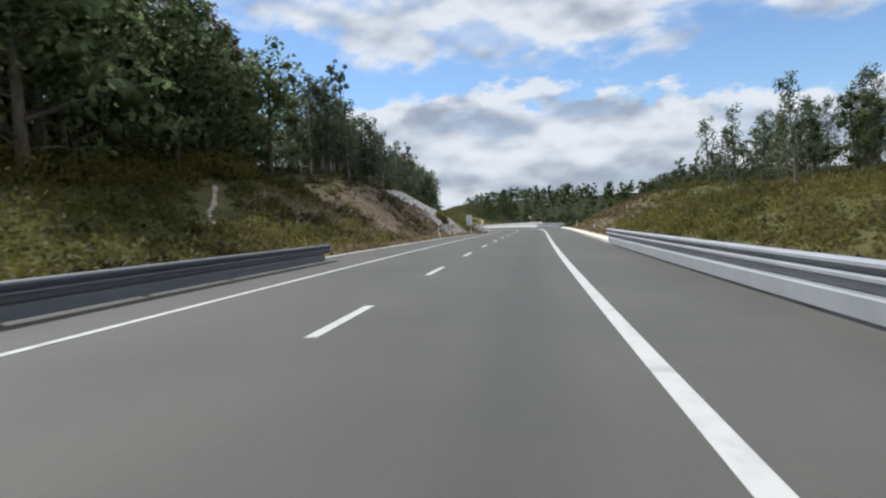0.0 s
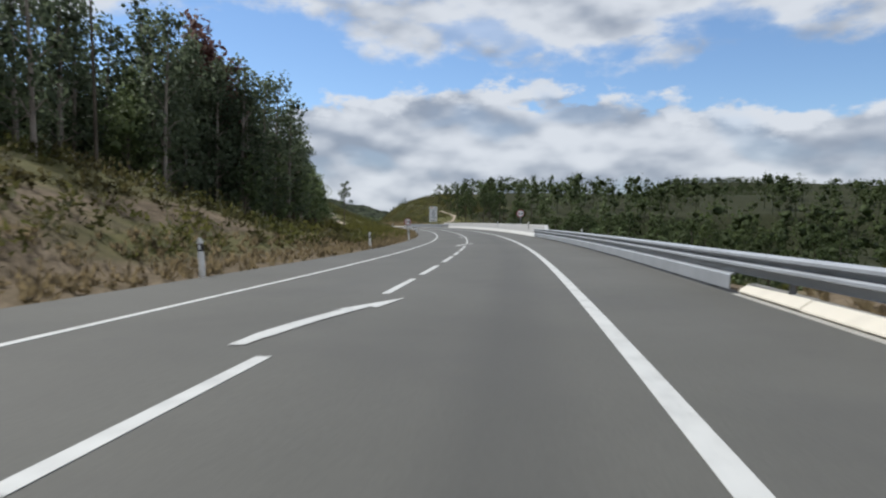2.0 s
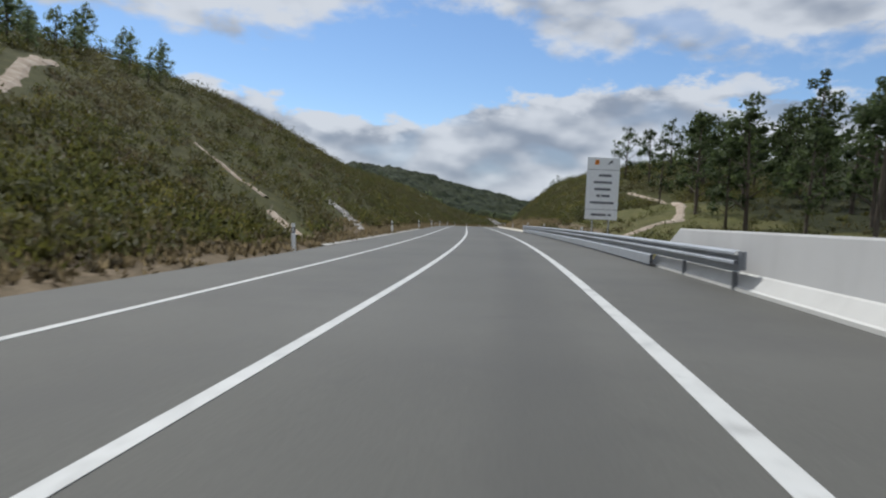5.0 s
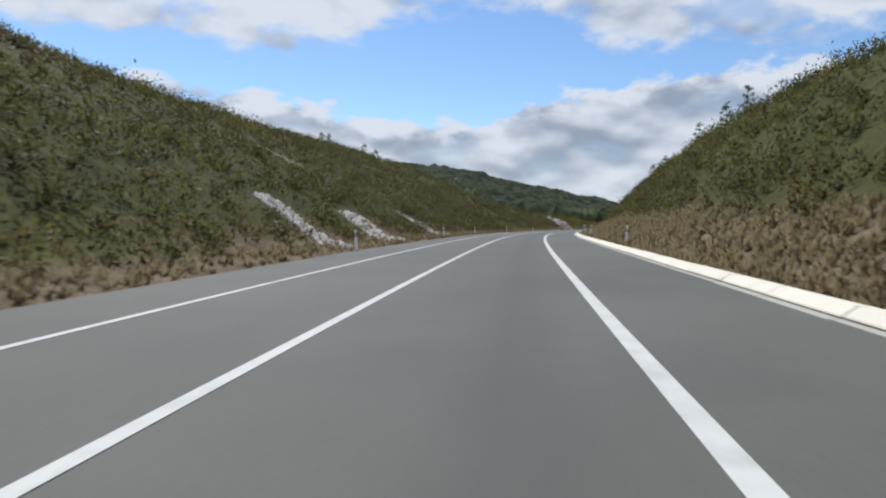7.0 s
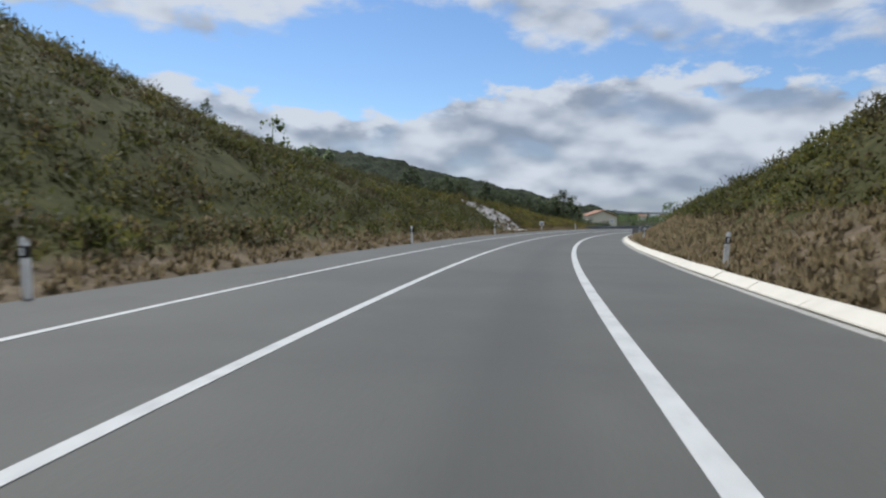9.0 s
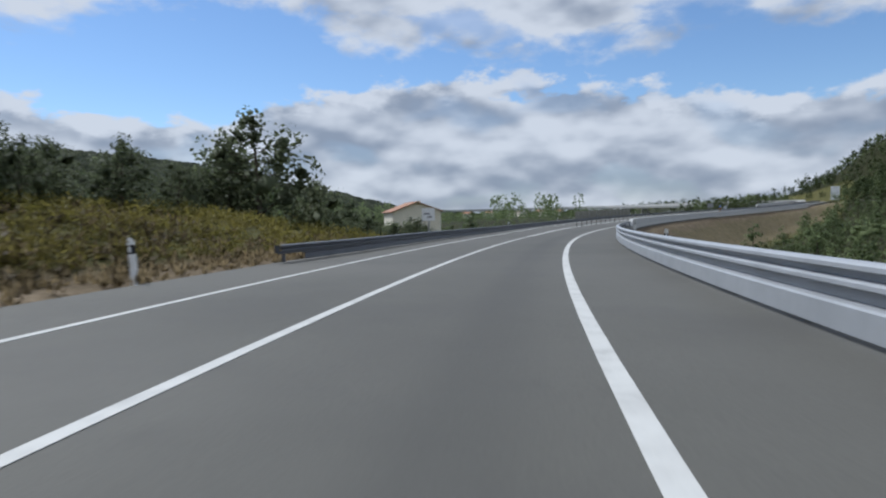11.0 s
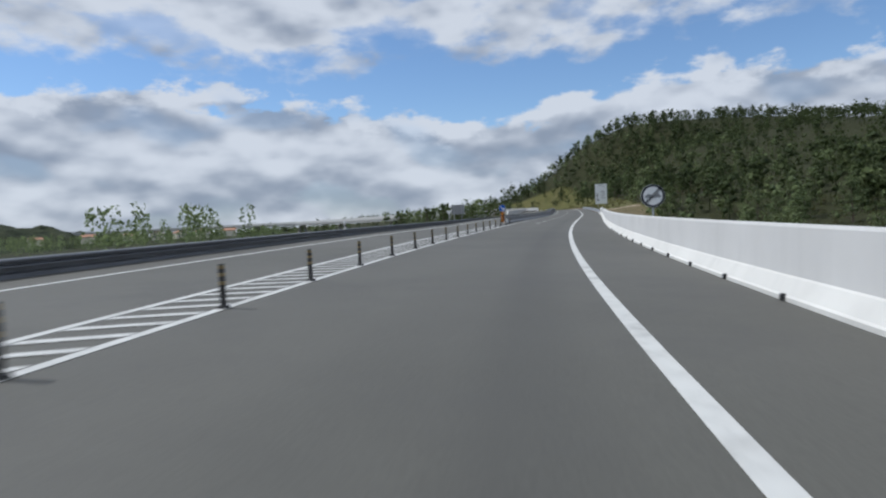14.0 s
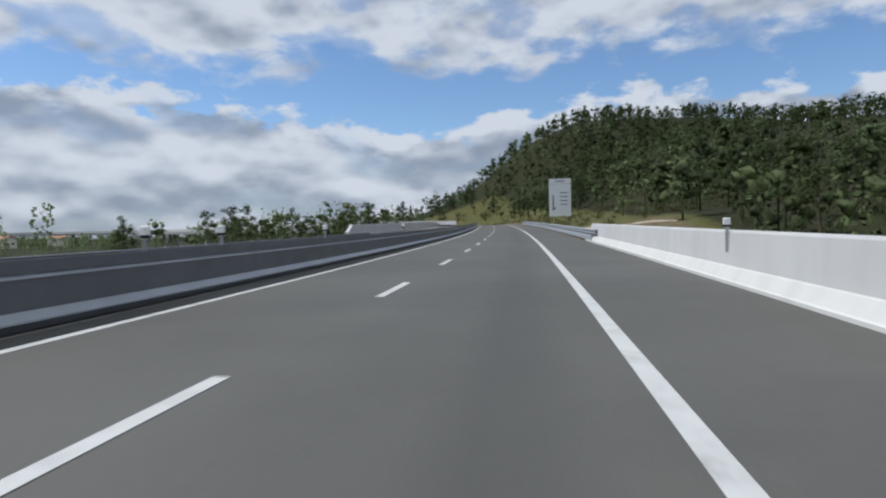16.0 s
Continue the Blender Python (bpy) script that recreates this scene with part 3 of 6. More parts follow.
def build_ground():
    ss = [-2500, -1500, -800, -400, -250, -170, -130] + stations(-100, 900, 2.5) + [925, 960, 1000, 1080, 1200, 1600, 2500, 4000]
    lo = [2500, 1400, 700, 400, 250, 160, 110, 80, 62, 50, 42, 36, 31, 27, 24, 21.5, 19, 17, 15, 13.5, 12, 10.8, 9.6, 8.5, 7.5, 6.6, 5.7, 4.9, 4.1, 3.4, 2.7, 2.0, 1.4, .8, .3, 0.0]
    ro = [0.0, .3, .7, 1.1, 1.6, 2.2, 2.8, 3.5, 4.2, 5, 5.9, 6.8, 7.8, 8.8, 10, 11.2, 12.6, 14, 16, 18, 21, 25, 30, 37, 45, 55, 70, 90, 120, 170, 250, 400, 700, 1400, 2500]
    verts, bare, litter = [], [], []
    for s in ss:
        left = float(pave_left(min(max(s, -100), 900)))
        offs = [left - a for a in lo] + [left + 0.4, (left + SHOULDER) / 2, SHOULDER - 0.4] + [SHOULDER + a for a in ro]
        for o in offs:
            verts.append(on_land(s, o, 0.0))
            a = max(left - o, o - SHOULDER)
            b = 0.0
            edge = 1.7 + 1.0 * noise.noise((s * 0.12, o * 0.05, 2.2))
            if a < edge:
                b = 0.75
            if o < left and 26 < s < 66:                       # the raw earth cutting
                k = (1 - abs(s - 46) / 20) * 3
                b = max(b, min(1.0, k) * (0.95 if a < 7.5 else 0.2))
            if o < left and 66 < s < 100:
                b = max(b, 0.8 if 1 < a < 5 and noise.noise((s * 0.2, o * 0.2, 0)) > 0 else 0.1)
            if o > SHOULDER and 40 < s < 75:
                b = max(b, 0.6 if a < 5 else 0.15)
            if o > SHOULDER and 470 < s < 640 and a < 8:
                b = max(b, 0.5)
            if 200 < s < 345:
                b = max(b, 0.75 if a < (3.1 if o > 0 else 1.9) else 0.0)
            bare.append(b)
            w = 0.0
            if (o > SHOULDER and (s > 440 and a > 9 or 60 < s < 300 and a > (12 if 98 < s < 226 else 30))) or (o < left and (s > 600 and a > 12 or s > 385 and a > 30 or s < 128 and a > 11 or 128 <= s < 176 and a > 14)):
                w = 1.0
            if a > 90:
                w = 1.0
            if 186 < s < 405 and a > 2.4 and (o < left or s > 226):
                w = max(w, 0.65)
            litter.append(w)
    n = len(lo) + 3 + len(ro)
    faces = [(i * n + j, i * n + j + 1, (i + 1) * n + j + 1, (i + 1) * n + j) for i in range(len(ss) - 1) for j in range(n - 1)]
    me = bpy.data.meshes.new("ground")
    me.from_pydata(verts, [], faces)
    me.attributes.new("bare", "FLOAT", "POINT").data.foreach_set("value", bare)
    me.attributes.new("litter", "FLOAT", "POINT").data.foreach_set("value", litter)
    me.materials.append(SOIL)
    for p in me.polygons:
        p.use_smooth = True
    ob = new("ground", me)
    tagged(ob, "rolling ground with dry grass, bare earth cuttings and verges", "ground", kind="structure")


def build_road():
    verts, lane, faces = [], [], []
    ss = [-100] + stations(-90, 900, 1.5) + [940, 1000]
    offs_right = [-4.6, -3.6, -2.78, -2.5, -2.1, -1.75, -1.4, -1.05, -0.75, -0.4, 0.0, 0.8, 1.6, SHOULDER]
    cols = [0.0, 0.25, 0.5, 0.75]
    for s in ss:
        left = float(pave_left(min(max(s, -100), 900)))
        row = [left + (-4.9 - left) * c for c in cols] + offs_right
        for o in row:
            verts.append(rp(s, o, 0.0))
            strip = max(0.0, 1 - abs(o + 0.95) / 0.6) * 1.0 + max(0.0, 1 - abs(o + 1.9) / 0.35) * 0.45
            strip += max(0.0, 1 - abs(o + 3.9) / 0.5) * 0.55
            lane.append(min(1.0, strip * (0.75 + 0.4 * noise.noise((s * 0.05, 0, 0)))))
    n = len(cols) + len(offs_right)
    for i in range(len(ss) - 1):
        for j in range(n - 1):
            faces.append((i * n + j, i * n + j + 1, (i + 1) * n + j + 1, (i + 1) * n + j))
    # edges turned down, so that the surfacing has its thickness
    m = len(verts)
    for i in range(len(ss)):
        verts.append(Vector(verts[i * n]) - Vector((0, 0, 0.25)))
        verts.append(Vector(verts[i * n + n - 1]) - Vector((0, 0, 0.25)))
        lane += [0.0, 0.0]
    for i in range(len(ss) - 1):
        faces.append((m + 2 * i, i * n, (i + 1) * n, m + 2 * i + 2))
        faces.append((i * n + n - 1, m + 2 * i + 1, m + 2 * i + 3, (i + 1) * n + n - 1))
    me = bpy.data.meshes.new("road")
    me.from_pydata(verts, [], faces)
    me.attributes.new("lane", "FLOAT", "POINT").data.foreach_set("value", lane)
    me.materials.append(ASPHALT)
    tagged(new("road", me), "grey asphalt road with worn darker wheel tracks", "road", kind="structure")


def ribbon(name, rows_, width, label, group="", up=0.006):
    """A painted line: rows_ is a list of (station, offset)."""
    verts, faces = [], []
    for s, o in rows_:
        verts += [rp(s, o - width / 2, up), rp(s, o + width / 2, up), rp(s, o + width / 2, up - 0.004), rp(s, o - width / 2, up - 0.004)]
    for i in range(len(rows_) - 1):
        for j in range(4):
            a, b = 4 * i + j, 4 * i + (j + 1) % 4
            faces.append((a, b, b + 4, a + 4))
    faces += [(3, 2, 1, 0), tuple(4 * (len(rows_) - 1) + k for k in range(4))]
    me = bpy.data.meshes.new(name)
    me.from_pydata(verts, [], faces)
    me.materials.append(PAINT)
    return tagged(new(name, me), label, "road marking", group, "structure")


build_ground()
build_road()


# ---- painted lines ----
def line(a, b, offs, step=2.0):
    return [(s, offs(s) if callable(offs) else offs) for s in stations(a, b, step)]


MEDIAN_S = [438, 445, 460, 498, 537, 556, 592, 780]
MEDIAN_R = [LANE + 0.09, -2.75, -3.2, -3.8, -4.42, -4.52, -4.85, -4.85]     # the near line of the splitting centre line
MEDIAN_L = [LANE - 0.02, -2.90, -3.43, -4.42, -5.5, -5.52, -5.6, -5.6]
med_r = lambda s: float(np.interp(s, MEDIAN_S, MEDIAN_R))
med_l = lambda s: float(np.interp(s, MEDIAN_S, MEDIAN_L))
LEFT_LINE_S = [-100, 440, 462, 500, 540, 562, 600, 780]
LEFT_LINE_O = [LEFT_LINE, LEFT_LINE, -5.95, -7.2, -8.5, -8.6, -11.6, -12]
left_line = lambda s: float(np.interp(s, LEFT_LINE_S, LEFT_LINE_O))
ribbon("edge_line_right", line(-60, 780, lambda s: float(np.interp(s, [108, 121, 127, 141], [0, .07, .07, 0]))), 0.155, "solid white painted edge line on the shoulder side")
ribbon("edge_line_left", line(-60, 700, left_line), 0.11, "solid white painted edge line of the oncoming lane")
ribbon("centre_line", line(125.7, 438, LANE), 0.12, "solid white painted centre line")
ribbon("median_line_right", line(438, 780, med_r), 0.11, "white line beside the splitting median")
ribbon("median_line_left", line(438, 559, med_l), 0.11, "white line beside the splitting median")


def dash(a, b, group="centre line dashes"):
    ribbon("lane_dash", [(a, LANE), ((a + b) / 2, LANE), (b, LANE)], 0.12, "white painted dash of the broken centre line", group)


for k in range(-4, 10):
    a = 5.38 + 6.49 * k
    dash(a, a + 2.1)
for a, b in ((69.4, 71.9), (76.4, 79.0), (80.1, 83.0), (84.6, 87.8), (88.8, 91.3), (92.3, 94.9), (95.8, 98.0), (102.4, 104.6), (105.4, 107.8), (108.7, 111.2), (112.2, 114.8), (115.8, 118.2), (122.3, 124.8)):
    dash(a, b)
for k in range(28):
    dash(562.6 + 6.62 * k, 564.7 + 6.62 * k, "lane dashes")


def deflection_arrow(s, length):
    """A painted arrow that swings from the left of the centre line back into the lane."""
    n = 10
    left, right = [], []
    for i in range(n + 1):
        f = i / n
        o = -3.18 + 0.42 * f ** 1.6
        w = 0.10 if f > 0.12 else 0.07
        left.append((s + length * 0.72 * f, o - w))
        right.append((s + length * 0.72 * f, o + w))
    o = -2.76
    head = [(s + length * 0.70, o + 0.20), (s + length, o + 0.36), (s + length * 0.62, o - 0.26)]
    ring = left + [head[2], head[1], head[0]] + right[::-1]
    bm = bmesh.new()
    vs = [bm.verts.new(rp(a, b, 0.009)) for a, b in ring]
    face = bm.faces.new(vs)
    if face.normal.z < 0:
        face.normal_flip()
    bmesh.ops.triangulate(bm, faces=[face])
    tagged(part("lane_arrow", bm, PAINT), "white painted curved arrow back into the lane", "road marking", "lane arrows", "structure")


for a, b in ((72.3, 3.6), (98.3, 3.9), (118.0, 3.6)):
    deflection_arrow(a, b)


def hatch_bar(s):
    """One slanting bar of the hatched median."""
    ring = [(s, med_l(s) + 0.08), (s + 0.17, med_l(s) + 0.08), (s + 0.60, med_r(s) - 0.08), (s + 0.43, med_r(s) - 0.08)]
    bm = bmesh.new()
    bm.faces.new([bm.verts.new(rp(a, b, 0.007)) for a, b in ring])
    bmesh.ops.recalc_face_normals(bm, faces=bm.faces)
    for f in bm.faces:
        if f.normal.z < 0:
            f.normal_flip()
    tagged(part("hatch_bar", bm, PAINT), "slanting white bar of the hatched median", "road marking", "median hatching", "structure")


for k in range(29, 130):
    hatch_bar(483 + 0.58 * k)


def median_wedge():
    """The solid white wedge that opens between the two lines before the hatching."""
    bm = bmesh.new()
    rows_ = []
    for s in stations(468, 499.4, 1.5):
        mid, half = (med_l(s) + med_r(s)) / 2, max(.02, (med_r(s) - med_l(s)) / 2 - .13)
        rows_.append([bm.verts.new(rp(s, mid - half, .007)), bm.verts.new(rp(s, mid + half, .007))])
    for a, b in zip(rows_, rows_[1:]):
        bm.faces.new((a[0], a[1], b[1], b[0]))
    tagged(part("median_wedge", bm, PAINT), "solid white wedge painted between the splitting lines", "road marking", kind="structure")


median_wedge()


# pale tracks, gullies and chutes that run over the slopes: points of (station, offset), width
TRACKS = {
    "rock_gully": [[(20.8, -11.7), (22.5, -12.9), (24.9, -13.9), (28.1, -15.5)], .28],
    "upper_path": [[(160, -15.9), (162.6, -16.3), (170.7, -17.9), (179, -19.3), (187.4, -20.8), (194, -21.5), (200.7, -22.0), (204, -23.8), (208, -26), (214, -28.5)], 1.0],
    "earth_gully": [[(206, -12.4), (207.5, -14.2), (209.4, -16.1), (212, -19)], .4],
    "slope_scar": [[(288.6, -17.4), (289.7, -16.1), (291.3, -14.9)], .8],
    "sandy_track": [[(209, 4.6), (211, 5.6), (214, 9.7), (222, 12.5), (234, 14.6), (240, 13)], .8],
    "slope_gutter": [[(641, 5.0), (638, 6.5), (636, 8.7), (633, 10.9)], .6],
    "foot_gully": [[(199, -8.6), (201.5, -10.0), (204, -11.6)], .7],
}


def near_track(s, o):
    for pts, w in TRACKS.values():
        for (s0, o0), (s1, o1) in zip(pts, pts[1:]):
            f = min(max(((s - s0) * (s1 - s0) + (o - o0) * (o1 - o0)) / ((s1 - s0) ** 2 + (o1 - o0) ** 2), 0), 1)
            if math.hypot(s - s0 - f * (s1 - s0), o - o0 - f * (o1 - o0)) < w * .5 + .55:
                return True
    return False


def build_track(name, pts, width):
    verts, faces, n = [], [], 0
    dense = []
    for (s0, o0), (s1, o1) in zip(pts, pts[1:]):
        k = max(2, int(math.hypot(s1 - s0, o1 - o0) / .6))
        dense += [(s0 + (s1 - s0) * i / k, o0 + (o1 - o0) * i / k, s1 - s0, o1 - o0) for i in range(k)]
    for s, o, ds, do in dense:
        ln = math.hypot(ds, do)
        w = width * (.5 + .25 * noise.noise((s * .9, o * .9, 1)))
        for f in (-1, -.4, .4, 1):
            a, b = s - do / ln * w * f, o + ds / ln * w * f
            verts.append(rp(a, b, land(a, b) + (.07 if abs(f) < 1 else -.05)))
        n += 1
    for i in range(n - 1):
        for j in range(3):
            faces.append((4 * i + j, 4 * i + j + 1, 4 * i + 5 + j, 4 * i + 4 + j))
    me = bpy.data.meshes.new(name)
    me.from_pydata(verts, [], faces)
    me.materials.append(PALE_EARTH)
    tagged(new(name, me), "pale bare track worn into the slope", "track", kind="structure")


for key, (pts, w) in TRACKS.items():
    build_track(key, pts, w)


# ---- guard rails, parapets and kerbs ----
def w_beam(s0, s1, offs, top, face, steel, label, group, sheet=None, step=2.0, sink=None, skirt_from=1.2):
    """A steel guard rail: a folded beam, a lower skirt and posts. face: +1 when its traffic side looks to the right, -1 to the left."""
    root = new("guard_rail")
    root.matrix_basis = Matrix.Identity(4)
    k = top / 0.62
    prof = [(0.0, .622), (.085, .616), (.112, .596), (.114, .560), (.100, .552), (.018, .545), (.014, .482), (.090, .474), (.112, .458), (.114, .424), (.100, .416), (.018, .408), (.012, .305), (.030, .298)]
    ring = [(d, z * k) for d, z in prof] + [(d - .012, z * k) for d, z in prof[::-1]]
    fo = (lambda s: offs(s)) if callable(offs) else (lambda s: offs)
    dz = sink or (lambda s: 0.0)
    mesh_part("beam", strip_mesh("beam", stations(s0, s1, step), lambda s: [(fo(s) + face * d, z - dz(s)) for d, z in ring], steel), root)
    low = [(.028, .296), (.085, .282), (.105, .262), (.112, .075), (.112, .055), (.098, .055), (.092, .255), (.02, .282)]
    mesh_part("skirt", strip_mesh("skirt", stations(s0 + skirt_from, s1 - 0.6, step), lambda s: [(fo(s) + face * d, z * k - dz(s)) for d, z in low], sheet or (SKIRT if steel is STEEL else steel)), root, "lower steel skirt of the guard rail")
    n = int((s1 - s0) / 2.6)
    post_me = None
    for i in range(n + 1):
        s = s0 + 0.4 + i * (s1 - s0 - 0.8) / max(n, 1)
        p = rp(s, fo(s) - face * 0.07, -dz(s))
        if post_me is None:
            bm = bm_box(.05, .09, .75 * k, (0, 0, .10 * k))
            bm_box(.07, .05, .14, (face * .03, 0, .42 * k), bm=bm)
            post = part("post", bm, DARK_STEEL, root)
            post_me = post.data
        else:
            post = mesh_part("post", post_me, root)
        post.matrix_basis = pose(p.x, p.y, p.z, 0, 0, math.degrees(heading(s)))
    # folded end piece
    for s, sg in ((s0, -1), (s1, 1)):
        bm = bmesh.new()
        pts = []
        for j in range(6):
            a = j / 5 * math.pi
            pts.append((fo(s) + face * (.05 - .10 * (1 - math.cos(a)) / 2), s + sg * .16 * math.sin(a)))
        lo, hi = .34 * k, .61 * k
        rows = [[bm.verts.new(rp(q, o, z - dz(s))) for o, q in pts] for z in (lo, hi)]
        for j in range(5):
            bm.faces.new((rows[0][j], rows[0][j + 1], rows[1][j + 1], rows[1][j]))
        bmesh.ops.solidify(bm, geom=bm.faces[:], thickness=.012)
        part("end_piece", bm, steel, root)
    tagged(root, label, "guard rail", group)
    return root


def median_rail(s0, s1, o):
    """The barrier on the median: dark panels with a bright fold between them, and a pale skirt over a dark panel added
    as shade.
    """
    root = new("median_barrier")
    sweep = lambda name, ring, mat, label="": mesh_part(name, strip_mesh(name, stations(s0, s1), lambda s: [(o + d, z) for d, z in ring], mat), root, label)
    # shaded panels and lit fold are told apart by darker and brighter steel colours
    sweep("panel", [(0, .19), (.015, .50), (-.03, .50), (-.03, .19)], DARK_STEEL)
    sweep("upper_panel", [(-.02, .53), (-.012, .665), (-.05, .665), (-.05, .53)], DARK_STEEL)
    sweep("lip", [(.04, .492), (.038, .508), (-.05, .528), (-.05, .505), (.02, .502)], SKIRT, "folded edge in steel coloured bright as if lit")
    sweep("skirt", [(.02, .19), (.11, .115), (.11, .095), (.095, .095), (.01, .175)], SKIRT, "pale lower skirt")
    # no real part: a dark strip that fills the shaded gap under the skirt
    sweep("foot", [(-.06, -.02), (-.05, .18), (-.09, .18), (-.10, -.02)], DARK_STEEL, "dark panel added as the shade below the skirt")
    bm = bm_box(.05, .08, .62, (0, 0, .30))
    first = part("post", bm, DARK_STEEL, root)
    n = int((s1 - s0) / 3)
    for i in range(n):
        p = rp(s0 + 1.5 + 3 * i, o - .12, 0)
        post = first if i == 0 else mesh_part("post", first.data, root)
        post.matrix_basis = pose(p.x, p.y, p.z, 0, 0, math.degrees(heading(s0 + 3 * i)))
    tagged(root, "low dark steel barrier with a bright fold on the median", "guard rail", "guard rails")


LIGHT_RAIL = "galvanised steel guard rail with a lower skirt beside the shoulder"
w_beam(-50, 26.0, 2.22, .60, -1, STEEL, LIGHT_RAIL, "guard rails")
w_beam(72.6, 115, lambda s: 2.35 + max(0, (78 - s)) * .03, .62, -1, STEEL, LIGHT_RAIL, "guard rails", skirt_from=4.6)
w_beam(185.4, 232, 2.22, .62, -1, STEEL, LIGHT_RAIL, "guard rails", skirt_from=5.2)
w_beam(386.5, 459, lambda s: 2.12 + max(0, (394 - s)) * .05, .66, -1, STEEL, LIGHT_RAIL, "guard rails", skirt_from=4.6)
# these rails face away from the sun: their shade is in the steel's colour
w_beam(-50, 17.0, -6.42, .46, 1, DARK_STEEL, "steel guard rail along the oncoming shoulder, coloured dark for its shaded face", "guard rails")
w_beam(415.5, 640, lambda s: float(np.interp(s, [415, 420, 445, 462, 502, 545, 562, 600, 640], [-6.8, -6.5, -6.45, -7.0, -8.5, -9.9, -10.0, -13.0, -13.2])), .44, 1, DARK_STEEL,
       "steel guard rail along the oncoming shoulder, coloured dark for its shaded face", "guard rails", sink=lambda s: float(np.interp(s, [430, 445, 480, 520, 560, 600], [0, .04, .09, .12, .14, .22])))
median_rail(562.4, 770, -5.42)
w_beam(618, 700, 2.75, .60, -1, STEEL, LIGHT_RAIL, "guard rails")


def parapet(s0, s1, offs, height, label, slope_start=1.2, slope_end=1.6):
    """A white concrete parapet: a battered foot and an upright face, ramped down at both ends."""
    root = new("parapet_wall")
    fo = (lambda s: offs(s)) if callable(offs) else (lambda s: offs)

    def foot(s):
        o = fo(s)
        return [(o, -.05), (o, .05), (o + .03, .07), (o + .13, .25), (o + .15, .27), (o + .50, .27), (o + .50, -.3), (o + .2, -.3)]

    def face(s):
        o = fo(s)
        f = min(1, max(0, (s - s0) / slope_start), 1) if slope_start else 1
        g = min(1, max(0, (s1 - s) / slope_end)) if slope_end else 1
        h = .27 + (height - .27) * max(.04, min(f, g))
        return [(o + .155, .268), (o + .185, h - .03), (o + .20, h), (o + .44, h), (o + .455, h - .03), (o + .455, .268)]
    mesh_part("foot", strip_mesh("foot", stations(s0, s1, 2.0), foot, WALL_FOOT), root, "off-white battered foot of the parapet")
    inner = [s0, s0 + slope_start * .5, s0 + slope_start] + stations(s0 + slope_start + 1, s1 - slope_end - 1, 2.0) + [s1 - slope_end, s1 - slope_end * .5, s1]
    mesh_part("face", strip_mesh("face", inner, face, WALL_PAINT), root, "white upright face of the parapet")
    tagged(root, label, "parapet", "parapets")
    return root


WALL_FOOT = make_concrete("pale_foot", (0.63, 0.62, 0.59), 0.3)
parapet(109.8, 191.2, 2.28, .90, "long white concrete parapet wall on a battered foot")
parapet(457, 622, lambda s: float(np.interp(s, [457, 470, 500, 540, 593, 622], [1.85, 1.72, 1.8, 2.02, 2.42, 2.65])), .86, "long white concrete parapet wall on a battered foot with drain holes")
parapet(636, 775, lambda s: -14.4, .9, "white concrete parapet beyond the oncoming carriageway", 1.5, 1.5)


def drain_hole(s, o):
    bm = bmesh.new()
    bmesh.ops.create_cone(bm, cap_ends=True, segments=10, radius1=.045, radius2=.04, depth=.05)
    bmesh.ops.rotate(bm, verts=bm.verts, matrix=Matrix.Rotation(radians(90), 3, "Y"))
    ob = part("drain_spout", bm, BLACK)
    ob.matrix_basis = place(s, o, .045)
    tagged(ob, "small dark drain spout at the foot of the parapet", "drain", "drain spouts")


for k in range(38):
    s = 460 + 2.35 * k
    drain_hole(s, float(np.interp(s, [457, 470, 500, 540, 593], [1.84, 1.71, 1.79, 2.01, 2.41])))


def gutter_kerb(s0, s1, o0, label):
    """A pale concrete gutter of separate castings along the shoulder."""
    root = new("gutter_kerb")
    n = int((s1 - s0) / 2.0)
    for i in range(n):
        a = s0 + i * 2.0
        jog = .03 * noise.noise((a * 1.7, 0, 3))
        lift = .02 * noise.noise((a * 1.3, 4, 3))
        me = strip_mesh("kerb_stone", [a + .015, a + 1.0, a + 1.985],
                        lambda s: [(o0 + .05 + jog, -.2), (o0 + .05 + jog, .025 + lift), (o0 + .02 + jog, .035 + lift), (o0 + .03 + jog, .055 + lift), (o0 + .17 + jog, .15 + lift), (o0 + .27 + jog, .155 + lift), (o0 + .30 + jog, -.2)], KERB)
        mesh_part("kerb_stone", me, root)
        wide = .10 + .07 * noise.noise((a * .21, 1, 5))
        me = strip_mesh("gutter_strip", [a + .01, a + .99, a + 1.99], lambda s: [(o0 - wide, -.1), (o0 - wide + .01, .008), (o0 + .03, .012), (o0 + .03, -.1)], CONCRETE)
        mesh_part("gutter_strip", me, root, "thin grey mortar strip at the kerb's foot")
    tagged(root, label, "kerb", "kerbs")


gutter_kerb(25, 77, 2.30, "pale concrete gutter kerb with worn edges beside dry grass")
gutter_kerb(233, 391, 2.30, "pale concrete gutter kerb with worn edges beside dry grass")


def earth_kerb(s0, s1):
    me = strip_mesh("edge_strip", stations(s0, s1, 2.0), lambda s: [(-6.92, -.2), (-6.88, .02), (-7.05, .05 + .02 * noise.noise((s, 0, 0))), (-7.15, .03), (-7.2, -.2)], CONCRETE)
    tagged(mesh_part("edge_strip", me), "thin pale concrete strip at the road's edge", "kerb", kind="structure")


earth_kerb(17, 66)
earth_kerb(196, 232)


